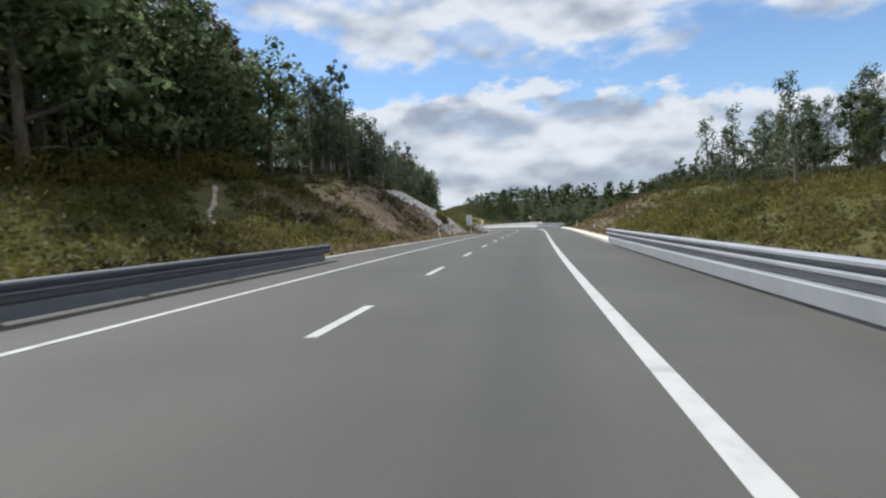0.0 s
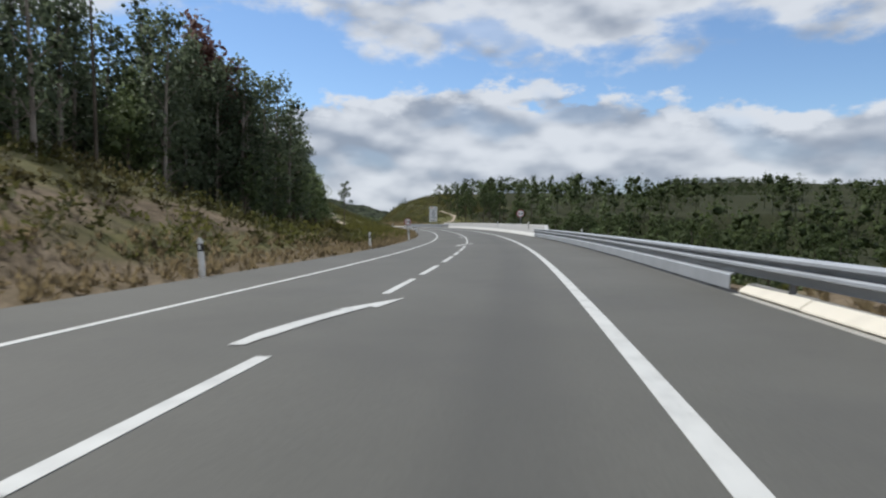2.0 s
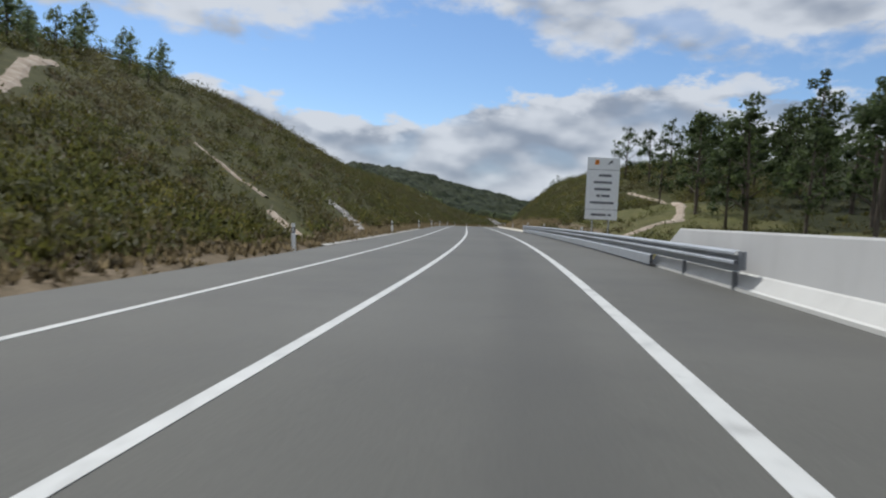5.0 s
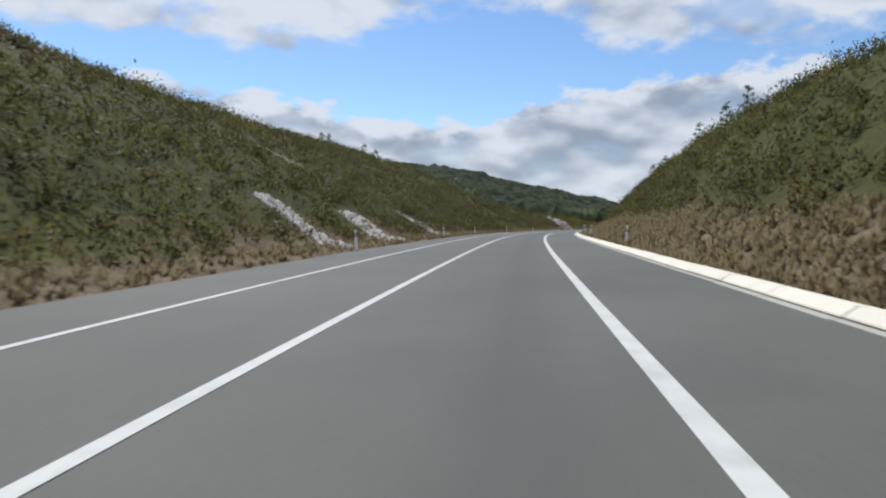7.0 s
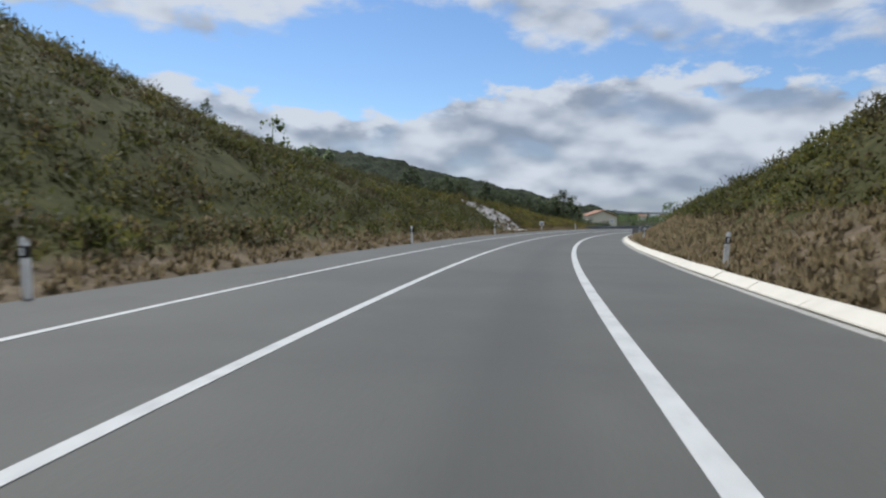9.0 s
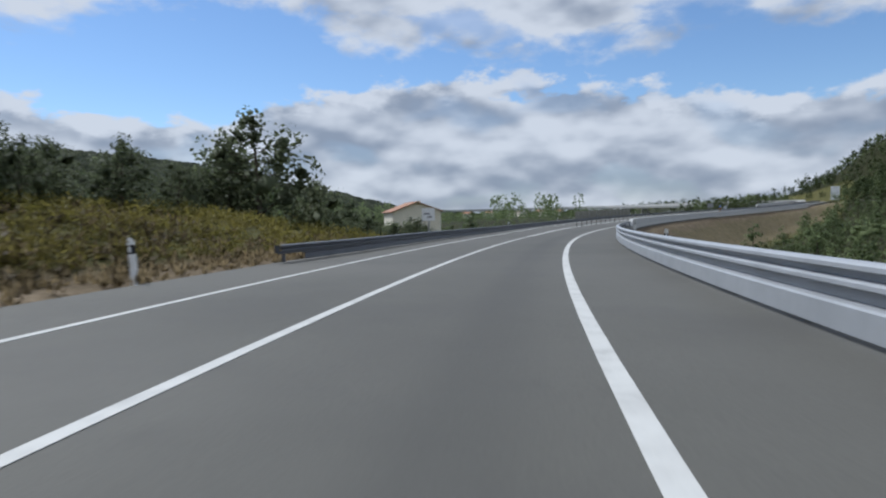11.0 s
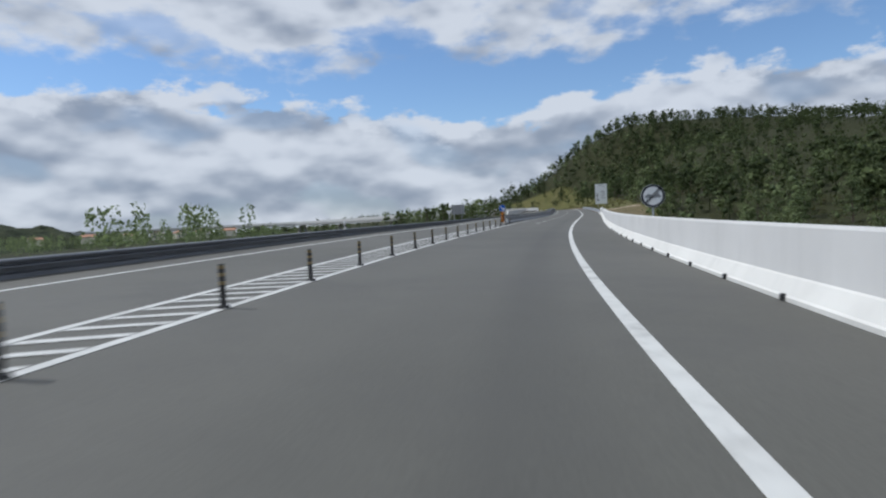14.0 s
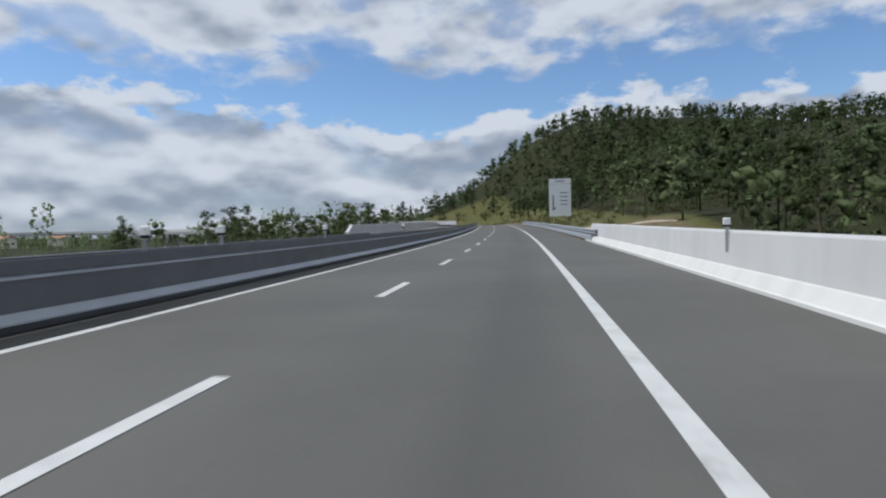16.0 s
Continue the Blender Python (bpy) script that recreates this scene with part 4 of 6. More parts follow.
# ---- delineator posts ----
def make_delineator():
    root = new("delineator_post")
    bm = bmesh.new()
    ring = [(-.06, -.03), (0, -.045), (.06, -.03), (.05, .03), (-.05, .03)]
    tops = [.77, .80, .77, .72, .72]
    lo = [bm.verts.new((x, y, -.1)) for x, y in ring]
    mi = [bm.verts.new((x * .95, y, .50)) for x, y in ring]
    hi = [bm.verts.new((x * .85, y * .9, z)) for (x, y), z in zip(ring, tops)]
    for a, b in ((lo, mi), (mi, hi)):
        for j in range(5):
            bm.faces.new((a[j], a[(j + 1) % 5], b[(j + 1) % 5], b[j]))
    bm.faces.new(hi)
    part("post", bm, WHITE, root)
    band = bmesh.new()
    lo = [band.verts.new((x * 1.0, y * 1.08 - .001, .52)) for x, y in ring]
    hi = [band.verts.new((x * .94, y * 1.06 - .001, .67)) for x, y in ring]
    for j in range(5):
        band.faces.new((lo[j], lo[(j + 1) % 5], hi[(j + 1) % 5], hi[j]))
    part("black_band", band, BLACK, root, "black band round the post")
    part("reflector", bm_box(.05, .012, .10, (0, -.052, .60), .004), SIGN_WHITE, root, "white reflector")
    tagged(root, "white plastic delineator post with a black band", "roadside post", "delineator posts")
    return root


delineator, fresh_delineator = make_delineator(), [True]


def put_delineator(s, o, up=None, lean=3.0):
    if up is None:
        o = max(o, -7.1) if o < 0 else min(o, 3.25)
        up = -.03 if o < 0 else .07
    p = rp(s, o, up)
    m = pose(p.x, p.y, p.z, 0, lean * (1 if o > 0 else -1), math.degrees(heading(s)))
    if fresh_delineator[0]:
        fresh_delineator[0] = False
        delineator.matrix_basis = m
    else:
        copy_thing(delineator, m)


for s, o in ((41.8, -7.35), (62.3, -7.6), (79.4, -7.5), (96.4, -7.25), (115.5, -7.2), (134, -7.1), (153.4, -7.1), (173, -7.2), (193.3, -7.4), (213, -7.4), (233, -7.4), (254, -7.4), (275, -7.4),
             (296.6, -7.3), (312.5, -7.6), (334, -7.5), (354, -7.4), (374, -7.4), (393.2, -7.4), (410.8, -7.3),
             (45.4, 3.3), (64.7, 3.45), (239.4, 3.5), (259.3, 3.5), (279.6, 3.5), (300.1, 3.5), (321.4, 3.4), (342, 3.4), (362, 3.4), (381, 3.4)):
    put_delineator(s, o)
for s, o in ((98, 2.75), (420, 2.75), (440, 2.6), (456, 2.6), (-6, 2.6), (206, 2.75), (222, 2.75)):
    put_delineator(s, o, max(land(s, o), -.05))
for s in (452, 474, 496, 519, 541):
    put_delineator(s, float(np.interp(s, [445, 462, 502, 545], [-6.75, -7.3, -8.8, -10.2])), -.15)


def wall_reflector(s, o, up):
    root = new("wall_reflector")
    part("bracket", bm_box(.05, .02, .42, (0, 0, -.02), .006), POLE, root)
    part("head", bm_box(.12, .05, .17, (0, 0, .27), .02), WHITE, root)
    part("band", bm_box(.125, .055, .05, (0, 0, .22), .01), BLACK, root, "black band")
    root.matrix_basis = place(s, o, up)
    tagged(root, "small white reflector head on a metal strip fixed to the parapet", "reflector", "parapet reflectors")


for s in (598.6,):
    wall_reflector(s, float(np.interp(s, [457, 470, 500, 540, 593, 622], [1.85, 1.72, 1.8, 2.02, 2.42, 2.65])) + .145, .72)
for s in (119.4, 141.8):
    wall_reflector(s, 2.28 + .145, .74)
for s in (594.6, 596.6, 601.8, 612, 630):
    wall_reflector(s, -5.47, .62)


# ---- flexible marker poles on the median ----
def make_marker():
    root = new("marker_pole")
    bm = bm_rod([(0, 0, 0), (0, 0, .03), (0, 0, .031), (0, 0, .46), (0, 0, .475)], [.075, .065, .034, .034, .026], 10)
    part("pole", bm, POLE_DARK, root)
    for z in (.27, .36, .44):
        part("band", bm_rod([(0, 0, z - .018), (0, 0, z + .018)], [.036, .036], 10), YELLOW, root, "yellow reflective band")
    tagged(root, "flexible black marker pole with yellow bands on the median", "marker pole", "marker poles")
    return root


marker = make_marker()
POLE_S = np.interp(np.arange(36), [0, 6, 13, 20, 27, 33, 35], [462.75, 480.15, 499.65, 519.8, 538.9, 555.4, 561.0])
for k in range(36):
    s = float(POLE_S[k])
    m = place(s, med_r(s) - float(np.interp(s, [462, 480, 500, 520, 540, 556], [.05, .10, .05, .0, .08, .15])), .005)
    if k == 0:
        marker.matrix_basis = m
    else:
        copy_thing(marker, m)


# ---- signs ----
def disc(r, depth=.02, segs=40):
    bm = bmesh.new()
    bmesh.ops.create_cone(bm, cap_ends=True, segments=segs, radius1=r, radius2=r, depth=depth)
    bmesh.ops.rotate(bm, verts=bm.verts, matrix=Matrix.Rotation(radians(90), 3, "X"))
    return bm


def ring_bm(r0, r1, y, segs=40):
    bm = bmesh.new()
    a = [bm.verts.new((math.cos(k * math.tau / segs) * r0, y, math.sin(k * math.tau / segs) * r0)) for k in range(segs)]
    b = [bm.verts.new((math.cos(k * math.tau / segs) * r1, y, math.sin(k * math.tau / segs) * r1)) for k in range(segs)]
    for k in range(segs):
        bm.faces.new((a[k], b[k], b[(k + 1) % segs], a[(k + 1) % segs]))
    bmesh.ops.recalc_face_normals(bm, faces=bm.faces)
    for f in bm.faces:
        if f.normal.y > 0:
            f.normal_flip()
    return bm


def lift(bm, z):
    bmesh.ops.translate(bm, vec=(0, 0, z), verts=bm.verts)
    return bm


def car_shape(x, mat, root, z, y=-.016):
    bm = bmesh.new()
    pts = [(-.11, -.045), (.11, -.045), (.115, 0), (.075, .012), (.055, .055), (-.055, .055), (-.075, .012), (-.115, 0)]
    bm.faces.new([bm.verts.new((x + px, y, z + pz)) for px, pz in pts])
    for wx in (-.06, .06):
        bmesh.ops.create_circle(bm, cap_ends=True, segments=10, radius=.026, matrix=Matrix.Translation((x + wx, y - .001, z - .05)) @ Matrix.Rotation(radians(90), 4, "X"))
    for f in bm.faces:
        f.normal_update()
        if f.normal.y > 0:
            f.normal_flip()
    part("car_symbol", bm, mat, root)


def no_overtaking(s, o, centre, r, up, turn=0, ended=False):
    """A round sign on a pole; centre and r are metres over the road."""
    root = new("round_sign")
    part("pole", bm_rod([(0, .03, up), (0, .03, centre + r * .7)], [.035, .035], 10), POLE, root)
    part("plate", lift(disc(r, .018), centre), SIGN_WHITE, root)
    part("border", lift(ring_bm(r * .80, r * .985, -.012), centre), SIGN_TEXT if ended else SIGN_RED, root, "dark border" if ended else "red border")
    car_shape(-r * .36, SIGN_RED if not ended else GREY_BACK, root, centre)
    car_shape(r * .36, SIGN_TEXT if not ended else GREY_BACK, root, centre)
    if ended:
        for k in (-.05, 0, .05):
            part("stripe", lift(bm_box(.018, .004, r * 1.9, (k, -.018, 0), turn=Matrix.Rotation(radians(45), 3, "Y")), centre), SIGN_TEXT, root)
    root.matrix_basis = place(s, o, 0, turn)
    tagged(root, "round no-overtaking sign with a red border on a steel pole" if not ended else "round white end-of-restriction sign with black stripes", "road sign", "round signs")


no_overtaking(127.6, 2.82, 1.90, .36, -.3)
no_overtaking(125.3, -7.75, 1.36, .33, -.1)
no_overtaking(534, 2.5, 1.48, .36, .2, 0, True)


def bars(root, rows_, y=-.022):
    """Unreadable lettering as plain bars: (x, z, width, height)."""
    for x, z, w, h in rows_:
        part("lettering", bm_box(w, .006, h, (x, y, z)), LETTERING, root)


def panel_sign(s, o, width, z0, z1, turn, splits, label, lettering, legs, up, face=None):
    root = new("direction_sign")
    edges = [z0] + [z0 + (z1 - z0) * f for f in splits] + [z1]
    for a, b in zip(edges, edges[1:]):
        part("panel", bm_box(width, .035, b - a - .03, (0, 0, (a + b) / 2), .008), SIGN_WHITE, root)
    part("backing", bm_box(width * .96, .03, z1 - z0 - .02, (0, .03, (z0 + z1) / 2)), GREY_BACK, root)
    for x in legs:
        part("leg", bm_box(.07, .07, z1 - up - .1, (x, .08, (z1 + up) / 2 - .05), .006), POLE, root)
    bars(root, [(x * width, z0 + (z1 - z0) * f, w * width, h) for x, f, w, h in lettering])
    if face:
        face(root)
    root.matrix_basis = place(s, o, 0, turn)
    tagged(root, label, "road sign", "direction signs")


def sign_extras(root):
    part("symbol", bm_box(.22, .008, .26, (-.36, -.022, 4.38)), ORANGE, root, "orange symbol square")
    part("symbol", bm_box(.05, .006, .10, (-.36, -.03, 4.38)), SIGN_TEXT, root)
    arrow = bm_box(.06, .006, .30, (.34, -.022, 4.36), turn=Matrix.Rotation(radians(45), 3, "Y"))
    bm_box(.15, .006, .05, (.42, -.022, 4.46), bm=arrow)
    bm_box(.05, .006, .15, (.46, -.022, 4.42), bm=arrow)
    part("arrow", arrow, SIGN_TEXT, root, "black slanting arrow")


panel_sign(211.5, 4.7, 1.78, 1.2, 4.66, -2, [.165, .80], "tall white direction sign of three panels on two steel legs",
           [(-.08, .71, .10, .13), (.12, .71, .28, .13), (0, .60, .56, .12), (0, .49, .50, .12), (-.12, .385, .10, .13), (.1, .385, .26, .13), (0, .275, .72, .12), (-.08, .08, .46, .12), (.26, .08, .12, .09)],
           (-.45, .45), -.4, sign_extras)


def lane_sign(root):
    part("lane_symbol", bm_box(.13, .006, 1.9, (-.85, -.022, 3.0)), SIGN_TEXT, root, "black lane symbol")
    part("lane_symbol", bm_box(.42, .006, .14, (-.7, -.022, 2.3)), SIGN_TEXT, root)


panel_sign(667, 5.4, 2.7, 1.3, 6.0, -2, [.86], "tall white lane direction sign with dark markings on two steel legs",
           [(.18, .62, .34, .10), (.18, .52, .34, .10), (.18, .42, .34, .10), (.18, .32, .34, .10), (.0, .93, .4, .12)], (-.8, .8), 0, lane_sign)
panel_sign(434, -7.7, .72, .92, 1.62, 0, [], "white information sign seen on a single pole by the rail", [(-.1, .55, .5, .07), (.1, .3, .4, .07)], (.0,), -.5)
panel_sign(396, -7.75, .50, .52, 1.0, 0, [], "small white plate sign with a grey pictogram", [(0, .4, .5, .12)], (.0,), -.2)
panel_sign(577, -12.0, 1.35, .75, 1.75, 180, [], "grey back of a panel sign on two legs", [], (-.4, .4), -.5)


def yield_sign(s, o, turn):
    root = new("yield_sign")
    bm = bmesh.new()
    a = [bm.verts.new((x, y, z)) for y in (-.01, .01) for x, z in ((-.35, 1.3), (.35, 1.3), (0, .72))]
    bm.faces.new((a[2], a[1], a[0]))
    bm.faces.new((a[3], a[4], a[5]))
    for i in range(3):
        bm.faces.new((a[i], a[(i + 1) % 3], a[(i + 1) % 3 + 3], a[i + 3]))
    bmesh.ops.recalc_face_normals(bm, faces=bm.faces)
    part("plate", bm, SIGN_WHITE, root)
    part("pole", bm_rod([(0, .03, -.3), (0, .03, 1.2)], [.03, .03], 8), POLE, root)
    root.matrix_basis = place(s, o, 0, turn)
    tagged(root, "white triangular give-way sign on a pole", "road sign", "give-way signs")


yield_sign(585, -14.2, 0)
yield_sign(586, -15.0, 10)


def median_sign(s, o):
    """A blue keep-right disc over a striped chevron plate, on a concrete nosing."""
    root = new("median_sign")
    part("pole", bm_rod([(0, .05, 0), (0, .05, 1.25)], [.03, .03], 10), POLE, root)
    part("disc", lift(disc(.255, .02), 1.23), SIGN_BLUE, root, "blue round plate")
    part("border", lift(ring_bm(.24, .257, -.012), 1.23), SIGN_WHITE, root)
    arrow = bm_box(.055, .006, .30, (-.03, -.016, .03), turn=Matrix.Rotation(radians(-45), 3, "Y"))
    vs = [arrow.verts.new((x, -.019, z)) for x, z in ((.16, -.15), (.14, .02), (-.02, -.13))]
    arrow.faces.new(vs)
    part("arrow", lift(arrow, 1.23), SIGN_WHITE, root, "white arrow pointing down to the right")
    part("chevron_plate", bm_box(.25, .02, .86, (0, 0, .53), .006), BLACK, root)
    for z in (.22, .46, .70, .92):
        bm = bmesh.new()
        vs = [bm.verts.new((x, -.014, z + dz)) for x, dz in ((-.122, .10), (.122, -.14), (.122, -.03), (-.122, .21))]
        bm.faces.new(vs)
        for v in bm.verts:
            v.co.z = min(v.co.z, .955)
        part("stripe", bm, ORANGE, root, "orange slanting stripe")
    part("nosing", bm_box(.5, .9, .16, (.05, .35, .06), .05), CONCRETE, root, "grey concrete nosing")
    bm = bm_box(.16, .05, .34, (.24, .12, .26), .02, turn=Matrix.Rotation(radians(28), 3, "Y"))
    part("bent_plate", bm, WHITE, root, "white bent marker plate")
    root.matrix_basis = place(s, o, 0, 4)
    tagged(root, "blue round arrow sign above an orange and black striped plate", "road sign", "median signs")


median_sign(561.4, -5.3)


# ---- the screen along the oncoming side ----
def noise_screen(s0, s1):
    root = new("noise_screen")
    o = lambda s: float(np.interp(s, [462, 502, 545], [-7.9, -9.35, -10.7]))
    n = int((s1 - s0) / 2.0)
    for i in range(n):
        a, b = s0 + i * 2.0, s0 + i * 2.0 + 1.95
        h = 1.30
        me = strip_mesh("panel", [a, b], lambda s: [(o(s), .0), (o(s), h), (o(s) - .06, h), (o(s) - .06, .0)], SCREEN)
        mesh_part("panel", me, root)
        me = strip_mesh("post", [b, b + .06], lambda s: [(o(s) + .02, -.6), (o(s) + .02, h + .02), (o(s) - .08, h + .02), (o(s) - .08, -.6)], POLE)
        mesh_part("post", me, root)
    tagged(root, "long olive-grey noise screen of panels between posts", "noise screen")


noise_screen(485.3, 518)


# ---- trees ----
def soft_shade(me, normals):
    """Leaves are shaded by the clump that they sit on, so that a crown reads as a soft mass."""
    me.polygons.foreach_set("use_smooth", np.ones(len(me.polygons), dtype=bool))
    n = normals / (np.linalg.norm(normals, axis=1)[:, None] + 1e-9)
    me.normals_split_custom_set_from_vertices(n.tolist())


ICO = bmesh.new()
bmesh.ops.create_icosphere(ICO, subdivisions=1, radius=1)
ICO_V = np.array([v.co[:] for v in ICO.verts])
ICO_F = np.array([[v.index for v in f.verts] for f in ICO.faces])
ICO.free()


def cores(centres, radii, flat, rng):
    """The dense inner twigs of each clump: small jagged bodies that the leaves cover."""
    c, r = np.asarray(centres), np.asarray(radii)[:, None, None]
    k, n = len(c), len(ICO_V)
    v = c[:, None, :] + ICO_V[None] * r * rng.uniform(.35, 1.2, size=(k, n, 1)) * np.array([1, 1, flat])
    f = ICO_F[None] + (np.arange(k) * n)[:, None, None]
    nrm = np.repeat(ICO_V[None], k, 0) + rng.normal(size=(k, n, 3)) * .75 + np.array([0, 0, .25])
    return v.reshape(-1, 3), f.reshape(-1, 3), nrm.reshape(-1, 3)


def leaf_mesh(name, centres, radii, per, leaf, material, rng, droop=0.0, flat=0.55, core=0.0):
    """A crown of many small bent leaves scattered in clumps."""
    pts, nrm = [], []
    for c, r, n in zip(centres, radii, per):
        d = rng.normal(size=(n, 3))
        d /= np.linalg.norm(d, axis=1)[:, None] + 1e-9
        k = rng.uniform(0.30, 1.10, size=(n, 1)) ** 0.6
        off = d * k * r * np.array([1, 1, flat + 0.2])
        off[:, 2] -= droop * rng.uniform(0, 1, n) * r
        pts.append(np.asarray(c) + off)
        nrm.append(d)
    pts, nrm = np.concatenate(pts), np.concatenate(nrm)
    m = len(pts)
    a = rng.normal(size=(m, 3)) * 0.8 + nrm * 0.8 + np.array([0, 0, 0.3])
    a /= np.linalg.norm(a, axis=1)[:, None]
    b = np.cross(a, rng.normal(size=(m, 3)))
    b /= np.linalg.norm(b, axis=1)[:, None] + 1e-9
    c = np.cross(a, b)
    size = leaf * rng.uniform(0.5, 1.3, size=(m, 1))
    v = np.empty((m, 4, 3))
    v[:, 0], v[:, 1] = pts - b * size, pts - c * size * 0.55 + a * size * 0.12
    v[:, 2], v[:, 3] = pts + b * size, pts + c * size * 0.55 + a * size * 0.12
    me = bpy.data.meshes.new(name)
    ways = np.repeat(nrm + rng.normal(size=(m, 3)) * .35 + np.array([0, 0, .45]), 4, axis=0)
    verts, faces = v.reshape(-1, 3), np.arange(m * 4).reshape(m, 4).tolist()
    if core:
        cv, cf, cn = cores(centres, [r * core for r in radii], flat + .2, rng)
        faces += (cf + len(verts)).tolist()
        verts, ways = np.concatenate([verts, cv]), np.concatenate([ways, cn])
    me.from_pydata(verts.tolist(), [], faces)
    me.materials.append(material)
    soft_shade(me, ways)
    return me


def trunk_bm(height, r, lean, rng, limbs, spread, first):
    top = Vector((lean[0], lean[1], height))
    pts = [(0, 0, -0.3), (lean[0] * .2, lean[1] * .2, height * .33), (lean[0] * .6, lean[1] * .6, height * .68), tuple(top)]
    bm = bm_rod(pts, [r, r * .72, r * .45, r * .12], 7)
    tips = []
    for k in range(limbs):
        f = first + (0.95 - first) * (k + rng.uniform(0, .8)) / limbs
        base = Vector((lean[0] * f, lean[1] * f, height * f))
        ang = k * 2.4 + rng.uniform(-.5, .5)
        reach = spread * (1.15 - f * .75) * rng.uniform(.55, 1.15)
        tip = base + Vector((math.cos(ang) * reach, math.sin(ang) * reach, height * rng.uniform(.03, .15)))
        mid = (base + tip) / 2 + Vector((0, 0, height * .02))
        bm_rod([base, mid, tip], [r * .35 * (1.2 - f), r * .2 * (1.2 - f) + .008, .012], 4, bm)
        tips.append(tip)
    return bm, tips, top


TREE_SPEC = {
    "oak": dict(h=8, r=.20, limbs=13, spread=2.7, first=.08, core=.6, clump=1.15, n=34, leaf=.21, mat=OAK, bark=BARK, flat=.65),
    "eucalyptus": dict(h=10, r=.15, limbs=15, spread=1.35, first=.12, core=.36, clump=.80, n=58, leaf=.17, mat=EUCA, bark=PALE_BARK, flat=1.1),
    "pine": dict(h=8, r=.15, limbs=13, spread=1.9, first=.16, core=.62, clump=.85, n=54, leaf=.17, mat=PINE, bark=BARK, flat=.55),
    "open_pine": dict(h=8, r=.13, limbs=9, spread=1.6, first=.45, clump=.62, n=95, leaf=.15, mat=PINE, bark=BARK, flat=.5),
    "tall_pine": dict(h=14, r=.13, limbs=7, spread=1.2, first=.76, clump=.55, n=80, leaf=.15, mat=EUCA, bark=BARK, flat=.6),
    "red": dict(h=8, r=.15, limbs=12, spread=1.7, first=.2, core=.6, clump=.85, n=70, leaf=.17, mat=RED_LEAF, bark=BARK, flat=.8),
    "olive": dict(h=4, r=.10, limbs=12, spread=1.8, first=.04, core=.55, clump=.78, n=64, leaf=.12, mat=OLIVE, bark=BARK, flat=.75),
}
TREE_WORDS = {
    "oak": ("broadleaf_tree", "dense dark green broadleaf tree leafed to the ground"),
    "eucalyptus": ("eucalyptus_tree", "tall narrow eucalyptus with dark grey-green leaves"),
    "pine": ("pine_tree", "green pine tree with an uneven crown"),
    "open_pine": ("pine_tree", "thin pine with an open see-through crown"),
    "tall_pine": ("tall_tree", "tall thin tree with a bare trunk and small crown"),
    "red": ("reddish_tree", "reddish brown leafed tree among dark trees"),
    "olive": ("bushy_tree", "low grey-green bushy tree above the bank"),
}
VARIANTS = {"oak": 4, "eucalyptus": 4, "pine": 4, "olive": 3}


def tree(kind, variant):
    """A tree at the origin with its trunk and crown."""
    rng = np.random.default_rng(100 * variant + len(kind))
    spec = TREE_SPEC[kind]
    h = spec["h"]
    root = new(TREE_WORDS[kind][0])
    bm, tips, top = trunk_bm(h * .95, spec["r"], (rng.uniform(-.4, .4), rng.uniform(-.4, .4)), rng, spec["limbs"], spec["spread"], spec["first"])
    part("trunk", bm, spec["bark"], root)
    centres = [tuple(t) for t in tips] + [tuple(top), (top.x, top.y, top.z * .9)]
    if kind in ("oak", "red", "olive"):
        centres += [tuple((t + Vector((0, 0, t.z))) * .5 + Vector((0, 0, h * .16))) for t in tips[::2]]
    radii = [spec["clump"] * rng.uniform(.65, 1.25) * (.7 if c[2] > h * .85 else 1) for c in centres]
    per = [int(spec["n"] * 1.35 * (q / spec["clump"]) ** 2) + 16 for q in radii]
    me = leaf_mesh("crown", centres, radii, per, spec["leaf"] * .86, spec["mat"], rng, .3 if kind == "eucalyptus" else 0, spec["flat"], spec.get("core", 0) * .75)
    mesh_part("crown", me, root)
    return root, h


PROTOS = {}
tree_rng = np.random.default_rng(7)


def plant(kind, s, o, height, group=""):
    v = int(tree_rng.integers(0, VARIANTS.get(kind, 1)))
    if (kind, v) not in PROTOS:
        root, h = tree(kind, v)
        tagged(root, TREE_WORDS[kind][1], "tree", group or TREE_WORDS[kind][0].replace("_", " ") + "s")
        PROTOS[kind, v] = (root, h, [True])
    root, h, fresh = PROTOS[kind, v]
    p = on_land(s, o, 0.1)
    k = height / h
    m = pose(p.x, p.y, p.z, 0, 0, float(tree_rng.uniform(0, 360)))
    w = float(tree_rng.uniform(.85, 1.2))
    if fresh[0]:
        fresh[0] = False
        ob = root
        ob.matrix_basis = m
    else:
        ob = copy_thing(root, m)
    ob.scale = (k * w, k * w, k)
    return ob


def before_house(s, o, c):
    """Whether a spot lies on the line from station c on the road to the house."""
    eye, goal, p = rp(c, -1.4), rp(491, -37.5), rp(s, o)
    way = Vector((goal.x - eye.x, goal.y - eye.y))
    d = Vector((p.x - eye.x, p.y - eye.y))
    f = d.dot(way) / way.length_squared
    return 0 < f < .97 and (d - way * f).length < 3.0


